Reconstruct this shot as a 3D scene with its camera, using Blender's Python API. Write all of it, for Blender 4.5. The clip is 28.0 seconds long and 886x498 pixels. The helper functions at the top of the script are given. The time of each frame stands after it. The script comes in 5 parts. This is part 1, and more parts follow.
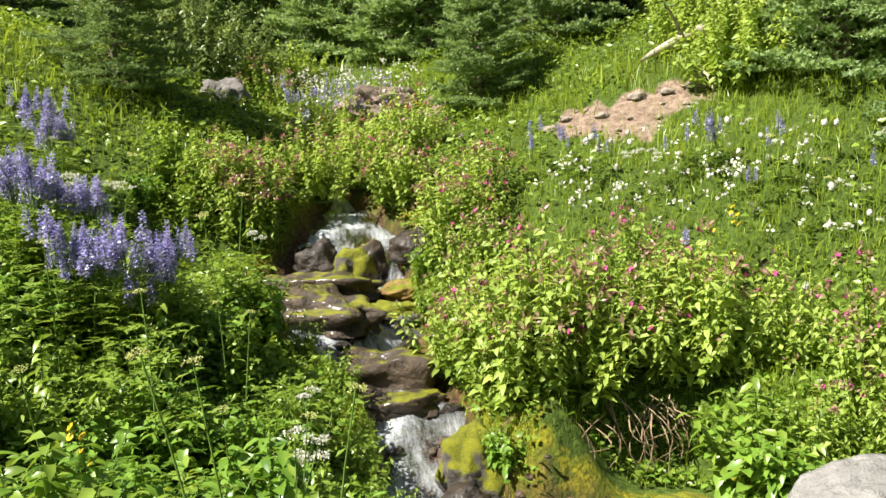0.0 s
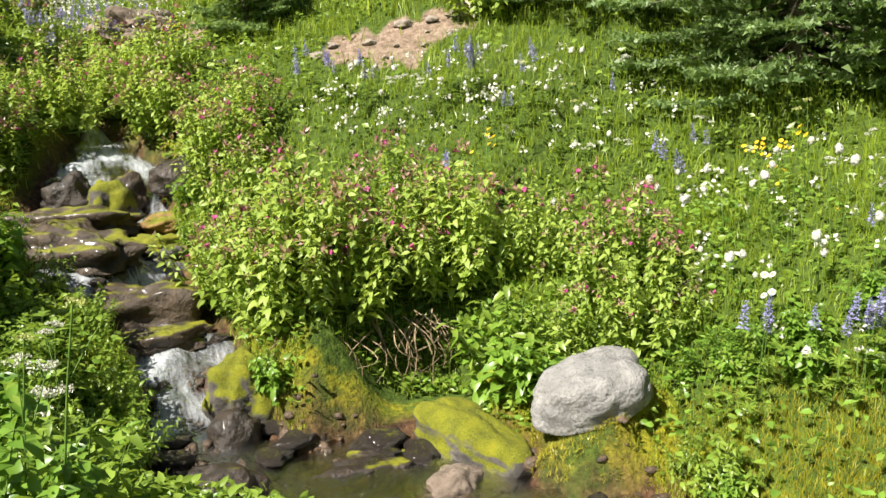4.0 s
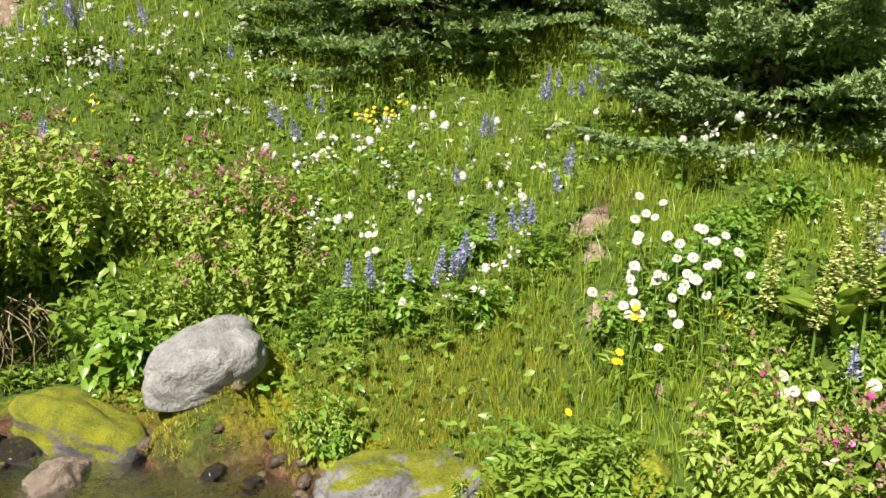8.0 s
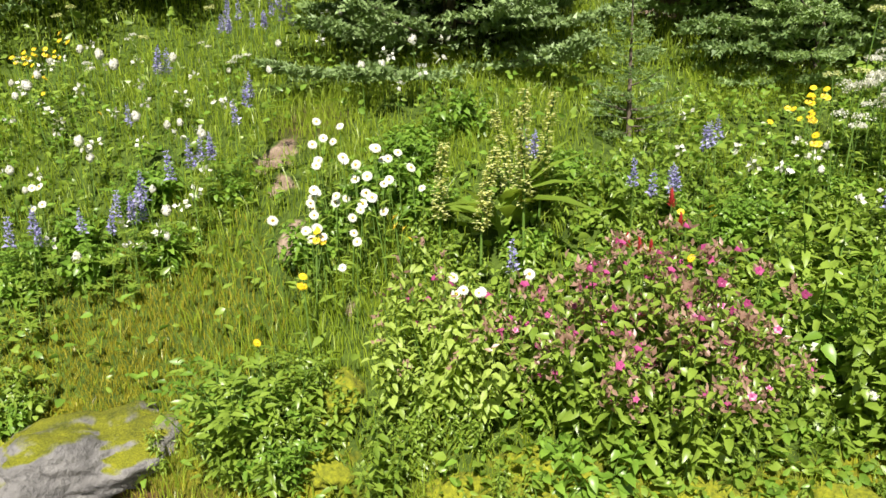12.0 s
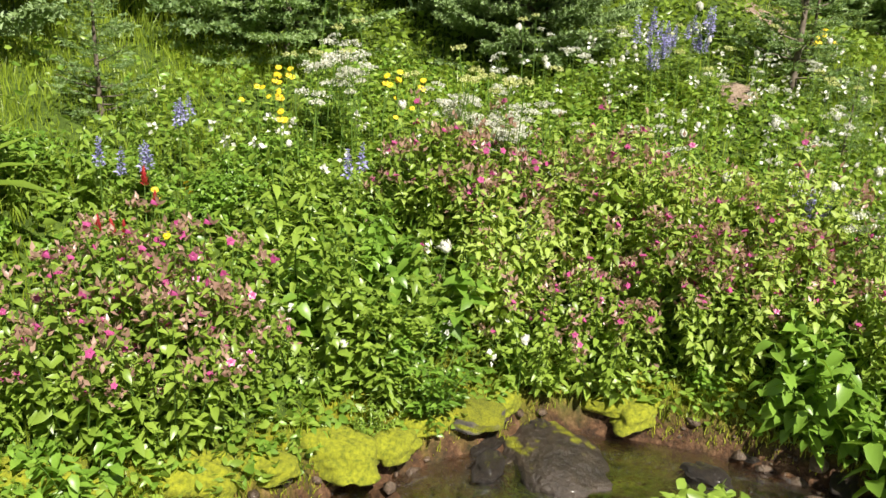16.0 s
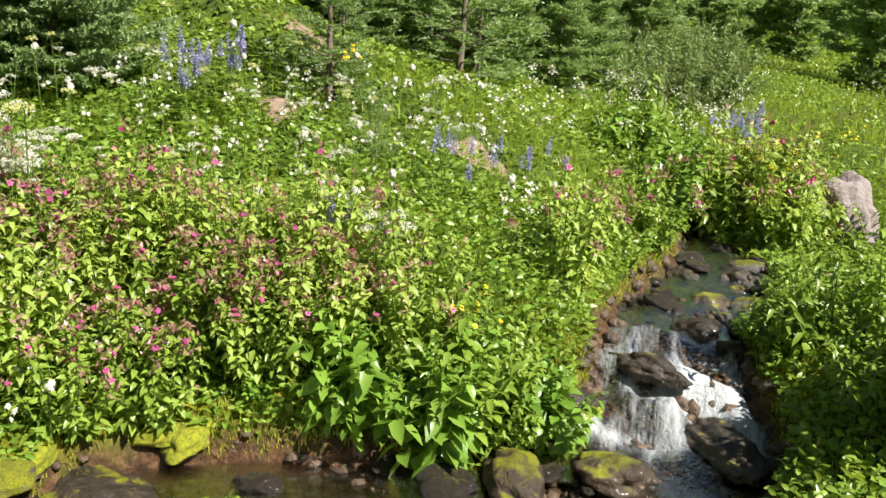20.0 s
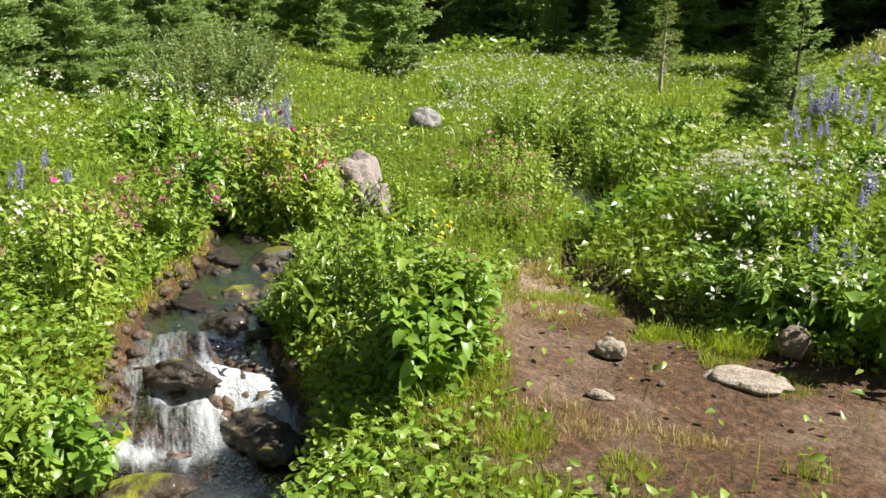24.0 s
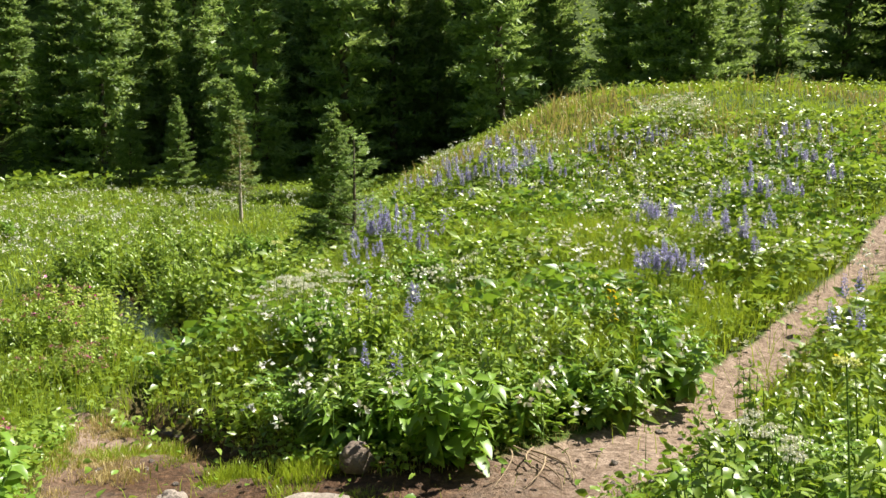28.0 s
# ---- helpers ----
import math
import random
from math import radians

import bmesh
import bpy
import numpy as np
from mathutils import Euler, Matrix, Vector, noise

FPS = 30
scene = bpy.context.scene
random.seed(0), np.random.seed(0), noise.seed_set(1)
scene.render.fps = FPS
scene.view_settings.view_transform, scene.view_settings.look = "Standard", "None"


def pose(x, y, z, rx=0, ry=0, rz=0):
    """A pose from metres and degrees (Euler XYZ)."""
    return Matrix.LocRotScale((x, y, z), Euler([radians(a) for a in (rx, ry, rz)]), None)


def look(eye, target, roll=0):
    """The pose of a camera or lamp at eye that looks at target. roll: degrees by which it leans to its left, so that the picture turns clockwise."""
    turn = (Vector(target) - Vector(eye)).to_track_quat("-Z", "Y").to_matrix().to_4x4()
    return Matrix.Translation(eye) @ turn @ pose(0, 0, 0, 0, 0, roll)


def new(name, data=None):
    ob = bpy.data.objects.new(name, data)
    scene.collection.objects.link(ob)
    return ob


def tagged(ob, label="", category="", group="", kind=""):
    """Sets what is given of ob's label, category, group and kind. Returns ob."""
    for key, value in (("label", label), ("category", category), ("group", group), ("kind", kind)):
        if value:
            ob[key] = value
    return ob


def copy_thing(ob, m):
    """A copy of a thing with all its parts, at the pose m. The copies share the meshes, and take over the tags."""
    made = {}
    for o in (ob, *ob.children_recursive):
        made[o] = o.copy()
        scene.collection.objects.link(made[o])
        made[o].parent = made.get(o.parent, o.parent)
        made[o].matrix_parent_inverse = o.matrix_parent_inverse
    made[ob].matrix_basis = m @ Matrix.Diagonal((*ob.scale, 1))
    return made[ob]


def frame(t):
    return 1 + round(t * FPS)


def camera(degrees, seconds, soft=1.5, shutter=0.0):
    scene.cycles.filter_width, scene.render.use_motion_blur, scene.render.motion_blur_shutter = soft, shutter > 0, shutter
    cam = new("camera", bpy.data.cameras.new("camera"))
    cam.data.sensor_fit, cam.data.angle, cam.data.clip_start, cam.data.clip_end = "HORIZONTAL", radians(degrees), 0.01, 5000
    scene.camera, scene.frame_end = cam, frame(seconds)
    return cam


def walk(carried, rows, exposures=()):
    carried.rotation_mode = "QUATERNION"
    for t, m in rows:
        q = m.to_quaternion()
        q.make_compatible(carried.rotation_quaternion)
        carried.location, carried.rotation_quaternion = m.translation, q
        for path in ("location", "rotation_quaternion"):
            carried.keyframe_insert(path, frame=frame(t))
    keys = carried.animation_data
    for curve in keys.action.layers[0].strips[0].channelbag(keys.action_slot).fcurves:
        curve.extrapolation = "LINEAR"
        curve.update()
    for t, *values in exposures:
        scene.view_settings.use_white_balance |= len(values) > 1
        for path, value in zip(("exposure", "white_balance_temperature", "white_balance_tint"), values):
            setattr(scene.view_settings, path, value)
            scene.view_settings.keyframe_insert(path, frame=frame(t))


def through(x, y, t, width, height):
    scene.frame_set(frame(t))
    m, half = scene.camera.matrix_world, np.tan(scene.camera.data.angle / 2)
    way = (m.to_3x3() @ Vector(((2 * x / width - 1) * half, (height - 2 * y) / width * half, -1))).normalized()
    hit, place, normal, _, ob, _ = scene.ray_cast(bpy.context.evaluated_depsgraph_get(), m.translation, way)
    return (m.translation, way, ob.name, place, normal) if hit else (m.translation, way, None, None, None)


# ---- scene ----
cam = camera(56.9, 28.0, soft=1.5)
METRES, EYE, TILT, LEAN, TURN = 2.0, 1.5, -6.0, 2.0, 0.0
ROWS = [
    (0.0, 0.0, 0.0, 0.0, 0.0, 0.0, 0.0),
    (0.5, -0.0011, 0.0068, -0.0119, -1.1, -1.0, 0.33),
    (1.0, 0.0066, 0.0126, -0.0202, -4.05, -2.55, 0.9),
    (1.5, 0.0146, 0.0173, -0.026, -4.45, -2.52, 1.34),
    (2.0, 0.0223, 0.0182, -0.0276, -5.53, -2.62, 1.73),
    (2.5, 0.0376, 0.012, -0.0333, -8.83, -2.65, 1.96),
    (4.5, 0.0834, -0.024, -0.0484, -16.94, -5.02, 1.38),
    (5.0, 0.0969, -0.0267, -0.0528, -20.24, -5.08, 1.29),
    (5.5, 0.1139, -0.0324, -0.054, -23.17, -5.19, 1.46),
    (6.0, 0.1294, -0.0413, -0.0582, -26.3, -5.45, 1.81),
    (6.5, 0.1404, -0.0508, -0.0618, -28.98, -6.46, 2.12),
    (7.0, 0.1503, -0.0577, -0.0636, -31.42, -6.64, 2.31),
    (7.5, 0.1695, -0.0655, -0.0652, -34.64, -6.93, 2.32),
    (8.0, 0.1899, -0.0724, -0.0687, -37.96, -7.11, 2.48),
    (8.5, 0.2051, -0.0809, -0.0732, -40.8, -7.35, 2.74),
    (9.0, 0.218, -0.0885, -0.0758, -43.07, -7.58, 3.46),
    (9.5, 0.2313, -0.0958, -0.0823, -45.87, -8.01, 4.03),
    (10.0, 0.2502, -0.1095, -0.0882, -48.96, -9.3, 4.4),
    (10.5, 0.2563, -0.1208, -0.0899, -51.24, -9.85, 4.74),
    (11.0, 0.2562, -0.1318, -0.0934, -51.84, -9.95, 5.31),
    (11.5, 0.2572, -0.1392, -0.1021, -55.36, -10.53, 4.98),
    (12.0, 0.2711, -0.1465, -0.1149, -56.79, -12.19, 5.67),
    (12.5, 0.2857, -0.1594, -0.1188, -66.1, -13.33, 4.23),
    (13.0, 0.2919, -0.1772, -0.1246, -73.66, -13.86, 3.45),
    (13.5, 0.2901, -0.1921, -0.1273, -78.67, -14.37, 3.14),
    (15.5, 0.295, -0.2268, -0.1382, -87.73, -15.91, 3.57),
    (16.0, 0.2918, -0.2333, -0.1363, -89.43, -15.87, 3.18),
    (16.5, 0.2839, -0.2433, -0.1361, -91.15, -15.84, 3.07),
    (17.0, 0.2733, -0.2561, -0.1342, -92.93, -15.76, 3.09),
    (17.5, 0.2713, -0.2723, -0.1364, -93.33, -15.61, 3.07),
    (18.0, 0.2686, -0.3008, -0.1401, -93.46, -15.53, 3.39),
    (18.5, 0.2691, -0.3383, -0.1383, -98.4, -15.63, 3.07),
    (19.0, 0.2638, -0.38, -0.133, -106.06, -15.98, 3.15),
    (19.5, 0.2523, -0.4158, -0.1365, -112.67, -16.24, 2.98),
    (20.0, 0.2451, -0.4353, -0.1381, -116.0, -16.43, 3.1),
    (20.5, 0.2384, -0.4509, -0.1434, -118.98, -16.55, 3.07),
    (22.5, 0.2122, -0.5248, -0.1465, -131.44, -17.3, 3.32),
    (23.0, 0.1968, -0.5457, -0.1515, -136.98, -17.78, 3.38),
    (23.5, 0.1726, -0.5676, -0.1547, -142.59, -18.33, 3.54),
    (24.0, 0.1574, -0.5777, -0.1557, -146.41, -18.48, 3.83),
    (24.5, 0.1427, -0.5871, -0.16, -150.66, -18.29, 3.66),
    (25.0, 0.1354, -0.5982, -0.1632, -154.41, -17.84, 3.43),
    (25.5, 0.1267, -0.6147, -0.1639, -158.17, -17.86, 3.09),
    (26.0, 0.1008, -0.6335, -0.1557, -164.26, -15.57, 2.74),
    (26.5, 0.0827, -0.6414, -0.1503, -168.16, -12.92, 3.07),
    (27.0, 0.0665, -0.6478, -0.1523, -171.58, -12.63, 3.34),
    (27.5, 0.0559, -0.6553, -0.1541, -173.79, -12.56, 3.27),
    (28.0, 0.0519, -0.6551, -0.1529, -174.31, -11.4, 3.08),
]
walk(cam, [(t, pose(0, 0, EYE, TILT, LEAN, TURN) @ pose(METRES * x, METRES * y, METRES * z, 90 + pitch, roll, yaw)) for t, x, y, z, yaw, pitch, roll in ROWS],
     exposures=((0, 1.24), (2.5, 1.2), (6, 1.06), (9, .96), (12, .92), (16, .98), (20, 1.08), (28, 1.2)))

# ---- light ----
SUN_AZ, SUN_EL = math.atan2(-.87, -.48), radians(51)   # azimuth measured from +y towards +x
to_sun = Vector((math.sin(SUN_AZ) * math.cos(SUN_EL), math.cos(SUN_AZ) * math.cos(SUN_EL), math.sin(SUN_EL)))
world = bpy.data.worlds.new("sky")
scene.world = world
world.use_nodes = True
wn = world.node_tree.nodes
sky = wn.new("ShaderNodeTexSky")
sky.sky_type, sky.sun_disc, sky.sun_elevation, sky.sun_rotation = "NISHITA", False, SUN_EL, SUN_AZ
wn["Background"].inputs["Strength"].default_value = .039
world.node_tree.links.new(sky.outputs[0], wn["Background"].inputs["Color"])
sun = new("sun", bpy.data.lights.new("sun", "SUN"))
sun.data.energy, sun.data.angle, sun.data.color = 5.0, radians(.6), (1.0, .94, .83)
sun.matrix_world = look(to_sun * 50, (0, 0, 0))

# ---- materials ----
def shader(name):
    m = bpy.data.materials.new(name)
    m.use_nodes = True
    t = m.node_tree
    return m, t, t.nodes["Principled BSDF"], t.nodes["Material Output"]


def noisy(t, scale, detail=4, coords="pos", rough=.6):
    n = t.nodes.new("ShaderNodeTexNoise")
    n.inputs["Scale"].default_value, n.inputs["Detail"].default_value, n.inputs["Roughness"].default_value = scale, detail, rough
    if coords == "pos":
        t.links.new(t.nodes.new("ShaderNodeNewGeometry").outputs["Position"], n.inputs["Vector"])
    else:
        t.links.new(t.nodes.new("ShaderNodeTexCoord").outputs["Object"], n.inputs["Vector"])
    return n.outputs["Fac"]


def ramp(t, fac, stops):
    r = t.nodes.new("ShaderNodeValToRGB")
    e = r.color_ramp.elements
    while len(e) < len(stops):
        e.new(.5)
    for k, (p, c) in zip(e, stops):
        k.position, k.color = p, (*c, 1) if len(c) == 3 else c
    t.links.new(fac, r.inputs[0])
    return r.outputs[0]


def blend(t, fac, a, b, how="MIX"):
    m = t.nodes.new("ShaderNodeMix")
    m.data_type, m.blend_type = "RGBA", how
    for s, v in ((m.inputs[0], fac), (m.inputs[6], a), (m.inputs[7], b)):
        if isinstance(v, (int, float)):
            s.default_value = v
        elif isinstance(v, tuple):
            s.default_value = (*v, 1)
        else:
            t.links.new(v, s)
    return m.outputs[2]


def maths(t, how, a, b=0.0):
    m = t.nodes.new("ShaderNodeMath")
    m.operation, m.use_clamp = how, how in ("MULTIPLY", "ADD", "SUBTRACT")
    for s, v in zip(m.inputs, (a, b)):
        if isinstance(v, (int, float)):
            s.default_value = v
        else:
            t.links.new(v, s)
    return m.outputs[0]


def bumped(t, p, fac, strength, dist=.01):
    b = t.nodes.new("ShaderNodeBump")
    b.inputs["Strength"].default_value, b.inputs["Distance"].default_value = strength, dist
    t.links.new(fac, b.inputs["Height"])
    t.links.new(b.outputs[0], p.inputs["Normal"])


def value(t, name):
    a = t.nodes.new("ShaderNodeAttribute")
    a.attribute_name = name
    return a.outputs["Fac"]


def leafy(name, dark, light, through=.35, gloss=.36, tips=None):
    """Thin green tissue: each leaf its own tone, some light coming through."""
    m, t, p, out = shader(name)
    g, o = t.nodes.new("ShaderNodeNewGeometry"), t.nodes.new("ShaderNodeObjectInfo")
    tone = maths(t, "ADD", maths(t, "MULTIPLY", g.outputs["Random Per Island"], .65), maths(t, "MULTIPLY", o.outputs["Random"], .35))
    c = ramp(t, tone, [(.0, dark), (.9, light)] + ([(1.0, tips)] if tips else []))
    patch = noisy(t, 1.7, 2)
    c = blend(t, maths(t, "MULTIPLY", patch, .55), c, blend(t, .5, c, tuple(v * .55 for v in light)))
    t.links.new(c, p.inputs["Base Color"])
    p.inputs["Roughness"].default_value = gloss
    tr = t.nodes.new("ShaderNodeBsdfTranslucent")
    t.links.new(blend(t, .45, c, (light[0] * 1.5, light[1] * 1.35, light[2] * .6)), tr.inputs["Color"])
    mx = t.nodes.new("ShaderNodeMixShader")
    mx.inputs[0].default_value = through
    t.links.new(p.outputs[0], mx.inputs[1]), t.links.new(tr.outputs[0], mx.inputs[2])
    t.links.new(mx.outputs[0], out.inputs["Surface"])
    return m


def stony(name, dark, light, moss=0.0, scale=9, rough=.85, wet=0.0, pits=True):
    m, t, p, out = shader(name)
    c = ramp(t, noisy(t, scale, 6, "ob"), [(.3, dark), (.7, light)])
    c = blend(t, maths(t, "MULTIPLY", ramp(t, noisy(t, scale * 7, 3, "ob"), [(.55, (0, 0, 0)), (.68, (1, 1, 1))]), .5), c, tuple(v * .35 for v in dark))
    h = noisy(t, scale * 4, 6, "ob")
    if moss:
        up = t.nodes.new("ShaderNodeSeparateXYZ")
        t.links.new(t.nodes.new("ShaderNodeNewGeometry").outputs["Normal"], up.inputs[0])
        k = maths(t, "ADD", maths(t, "MULTIPLY", up.outputs[2], .55), maths(t, "MULTIPLY", noisy(t, 5, 4, "ob"), .75))
        k = ramp(t, k, [(.95 - moss * .6, (0, 0, 0)), (1.05 - moss * .6, (1, 1, 1))])
        green = ramp(t, blend(t, .5, noisy(t, 150, 4, "ob"), noisy(t, 9, 4, "ob")), [(.33, (.04, .055, .002)), (.6, (.23, .235, .006)), (.74, (.32, .23, .008))])
        c = blend(t, k, c, green)
        h = blend(t, k, h, blend(t, .5, noisy(t, 170, 3, "ob"), noisy(t, 30, 3, "ob")))
    t.links.new(c, p.inputs["Base Color"])
    p.inputs["Roughness"].default_value = rough
    p.inputs["Coat Weight"].default_value, p.inputs["Coat Roughness"].default_value = wet, .15
    bumped(t, p, h, 1.0, .02)
    return m


def plain(name, a, b, scale=30, rough=.7, bump=.4, coords="ob"):
    m, t, p, out = shader(name)
    t.links.new(ramp(t, noisy(t, scale, 4, coords), [(.3, a), (.7, b)]), p.inputs["Base Color"])
    p.inputs["Roughness"].default_value = rough
    bumped(t, p, noisy(t, scale * 3, 4, coords), bump, .006)
    return m


LEAF = leafy("leaf_bright", (.115, .195, .022), (.29, .41, .06))
LEAF_DEEP = leafy("leaf_deep", (.065, .15, .015), (.24, .40, .055))
LEAF_LIME = leafy("leaf_lime", (.22, .33, .05), (.44, .56, .12), .45, .5)
WILLOW = leafy("willow_leaf", (.08, .13, .03), (.26, .34, .13))
GRASS = leafy("grass_blade", (.13, .205, .012), (.36, .46, .045), tips=(.44, .42, .12))
TURF = leafy("golden_turf", (.20, .20, .012), (.46, .42, .05))
MOSS_TUFT = leafy("moss_tuft", (.11, .15, .008), (.36, .38, .03), .3, .7)
STRAW = leafy("dry_straw", (.30, .24, .09), (.55, .45, .2), .2)
NEEDLE = leafy("needles", (.06, .12, .045), (.35, .49, .18), .38, .5)
NEEDLE_BLUE = leafy("needles_blue", (.05, .10, .03), (.31, .43, .17), .25, .5)
NEEDLE_DULL = leafy("needles_brown", (.07, .10, .02), (.26, .27, .07), .2, .6)
PINK = leafy("petal_pink", (.34, .035, .15), (.56, .11, .31), .3)
ROSE = leafy("petal_faded", (.26, .14, .11), (.44, .29, .22), .3)
WHITE = leafy("petal_white", (.58, .58, .50), (.74, .74, .68), .2)
CREAM = leafy("petal_cream", (.50, .53, .18), (.72, .74, .36), .35)
BLUE = leafy("petal_blue", (.2, .18, .5), (.44, .42, .75), .25, tips=(.62, .58, .82))
YELLOW = leafy("petal_yellow", (.75, .48, .01), (.88, .66, .03), .25)
RED = leafy("bract_red", (.45, .03, .05), (.66, .09, .08), .25)
BARK = plain("bark", (.07, .05, .035), (.22, .18, .14), 18, .9, .8)
DEADWOOD = plain("dead_wood", (.25, .21, .17), (.52, .46, .39), 14, .85, .7)
TWIG = plain("dead_twig", (.18, .12, .07), (.42, .32, .2), 25, .85, .4)
STEM = plain("green_stem", (.06, .13, .015), (.15, .25, .04), 20, .6, .2)
DISC = plain("flower_disc", (.72, .5, .04), (.88, .7, .12), 300, .7, .3)
GRANITE = stony("pale_granite", (.15, .146, .142), (.34, .33, .315), 0, 11)
MOSSROCK = stony("mossy_rock", (.05, .045, .04), (.16, .14, .12), .95, 7)
HALFMOSS = stony("part_mossy_rock", (.10, .095, .095), (.24, .23, .225), .32, 7)
WETROCK = stony("wet_rock", (.012, .009, .007), (.06, .043, .03), .02, 8, .5, .08)
TANROCK = stony("tan_stone", (.12, .09, .066), (.27, .21, .165), 0, 8)
LEDGE = stony("brown_ledge", (.018, .012, .007), (.085, .055, .03), .2, 9, .6, .2)
BEDROCK = stony("brown_bed_stone", (.03, .02, .012), (.15, .1, .065), 0, 12, .5, .1)
PINKROCK = stony("pink_grey_rock", (.16, .13, .125), (.34, .29, .28), 0, 6)
OCHREROCK = stony("ochre_rock", (.12, .07, .02), (.34, .2, .05), .3, 7, .7, .1)
SLABROCK = stony("pale_tan_stone", (.2, .165, .135), (.42, .36, .3), 0, 9)
GREYROCK = stony("grey_rock", (.1, .092, .086), (.24, .22, .205), 0, 6)
MOSS = plain("moss", (.09, .11, .004), (.29, .3, .012), 60, .95, 1.0, "pos")


def earth():
    m, t, p, out = shader("meadow_ground")
    big, fine = noisy(t, 1.3, 4), noisy(t, 22, 5)
    floor_ = ramp(t, fine, [(.3, (.024, .044, .006)), (.7, (.095, .145, .02))])
    soil = ramp(t, noisy(t, 16, 7, rough=.7), [(.3, (.11, .074, .05)), (.5, (.26, .19, .14)), (.7, (.4, .31, .24))])
    soil = blend(t, maths(t, "MULTIPLY", ramp(t, noisy(t, 70, 3), [(.5, (0, 0, 0)), (.66, (1, 1, 1))]), .5), soil, (.06, .038, .024))
    wet = ramp(t, noisy(t, 24, 6, rough=.7), [(.32, (.012, .008, .005)), (.54, (.08, .04, .019)), (.74, (.2, .117, .066))])
    k = maths(t, "ADD", value(t, "soil"), maths(t, "MULTIPLY", maths(t, "SUBTRACT", noisy(t, 7, 6), .5), 1.3))
    c = blend(t, ramp(t, k, [(.4, (0, 0, 0)), (.6, (1, 1, 1))]), floor_, soil)
    moss = ramp(t, noisy(t, 40, 4), [(.3, (.06, .07, .006)), (.7, (.30, .28, .018))])
    c = blend(t, ramp(t, maths(t, "ADD", value(t, "moss"), maths(t, "MULTIPLY", maths(t, "SUBTRACT", noisy(t, 6, 4), .5), 1.6)), [(.5, (0, 0, 0)), (.72, (1, 1, 1))]), c, moss)
    c = blend(t, value(t, "wet"), c, wet)
    t.links.new(c, p.inputs["Base Color"])
    t.links.new(maths(t, "SUBTRACT", .95, maths(t, "MULTIPLY", value(t, "wet"), .25)), p.inputs["Roughness"])
    p.inputs["Specular IOR Level"].default_value = .2
    bumped(t, p, noisy(t, 30, 8), .9, .03)
    return m


def brook_water():
    """Clear brown-tinted water: the bed shows through, streaks of foam follow the current, sun glints are painted on in
    white.
    """
    m, t, p, out = shader("brook_water")
    flow = t.nodes.new("ShaderNodeCombineXYZ")
    t.links.new(value(t, "flow"), flow.inputs[0]), t.links.new(value(t, "cross"), flow.inputs[1])

    def streaks(scale, rough, detail=6):
        n = t.nodes.new("ShaderNodeTexNoise")
        n.inputs["Scale"].default_value, n.inputs["Detail"].default_value, n.inputs["Roughness"].default_value = scale, detail, rough
        t.links.new(flow.outputs[0], n.inputs["Vector"])
        return n.outputs["Fac"]

    amount = value(t, "foam")
    foam = maths(t, "ADD", maths(t, "MULTIPLY", amount, .4), streaks(9, .72, 8))
    foam = maths(t, "MULTIPLY", ramp(t, foam, [(.66, (0, 0, 0)), (.96, (1, 1, 1))]), maths(t, "ADD", amount, .3))
    # sun sparkle painted as fine white flecks, gathered in streaks
    painted_glint = ramp(t, noisy(t, 85, 4, rough=.75), [(.62, (0, 0, 0)), (.68, (1, 1, 1))])
    painted_glint = maths(t, "MULTIPLY", painted_glint, ramp(t, streaks(3, .6, 3), [(.4, (0, 0, 0)), (.58, (1, 1, 1))]))
    # from here foam also carries the painted sparkle
    foam = maths(t, "ADD", foam, maths(t, "MULTIPLY", painted_glint, .75))
    clear, gloss, rim = t.nodes.new("ShaderNodeBsdfTransparent"), t.nodes.new("ShaderNodeBsdfGlossy"), t.nodes.new("ShaderNodeFresnel")
    clear.inputs["Color"].default_value = (.6, .5, .38, 1)
    gloss.inputs["Roughness"].default_value, rim.inputs["IOR"].default_value = .08, 1.25
    water_, white = t.nodes.new("ShaderNodeMixShader"), t.nodes.new("ShaderNodeMixShader")
    t.links.new(rim.outputs[0], water_.inputs[0]), t.links.new(clear.outputs[0], water_.inputs[1]), t.links.new(gloss.outputs[0], water_.inputs[2])
    p.inputs["Base Color"].default_value, p.inputs["Roughness"].default_value = (.47, .5, .53, 1), .6
    t.links.new(foam, white.inputs[0]), t.links.new(water_.outputs[0], white.inputs[1]), t.links.new(p.outputs[0], white.inputs[2])
    t.links.new(white.outputs[0], out.inputs["Surface"])
    b = t.nodes.new("ShaderNodeBump")
    b.inputs["Strength"].default_value, b.inputs["Distance"].default_value = .9, .035
    t.links.new(blend(t, .5, streaks(5, .5, 3), noisy(t, 48, 3)), b.inputs["Height"])
    for n in (gloss, rim, p):
        t.links.new(b.outputs[0], n.inputs["Normal"])
    return m


GROUND, WATER = earth(), brook_water()


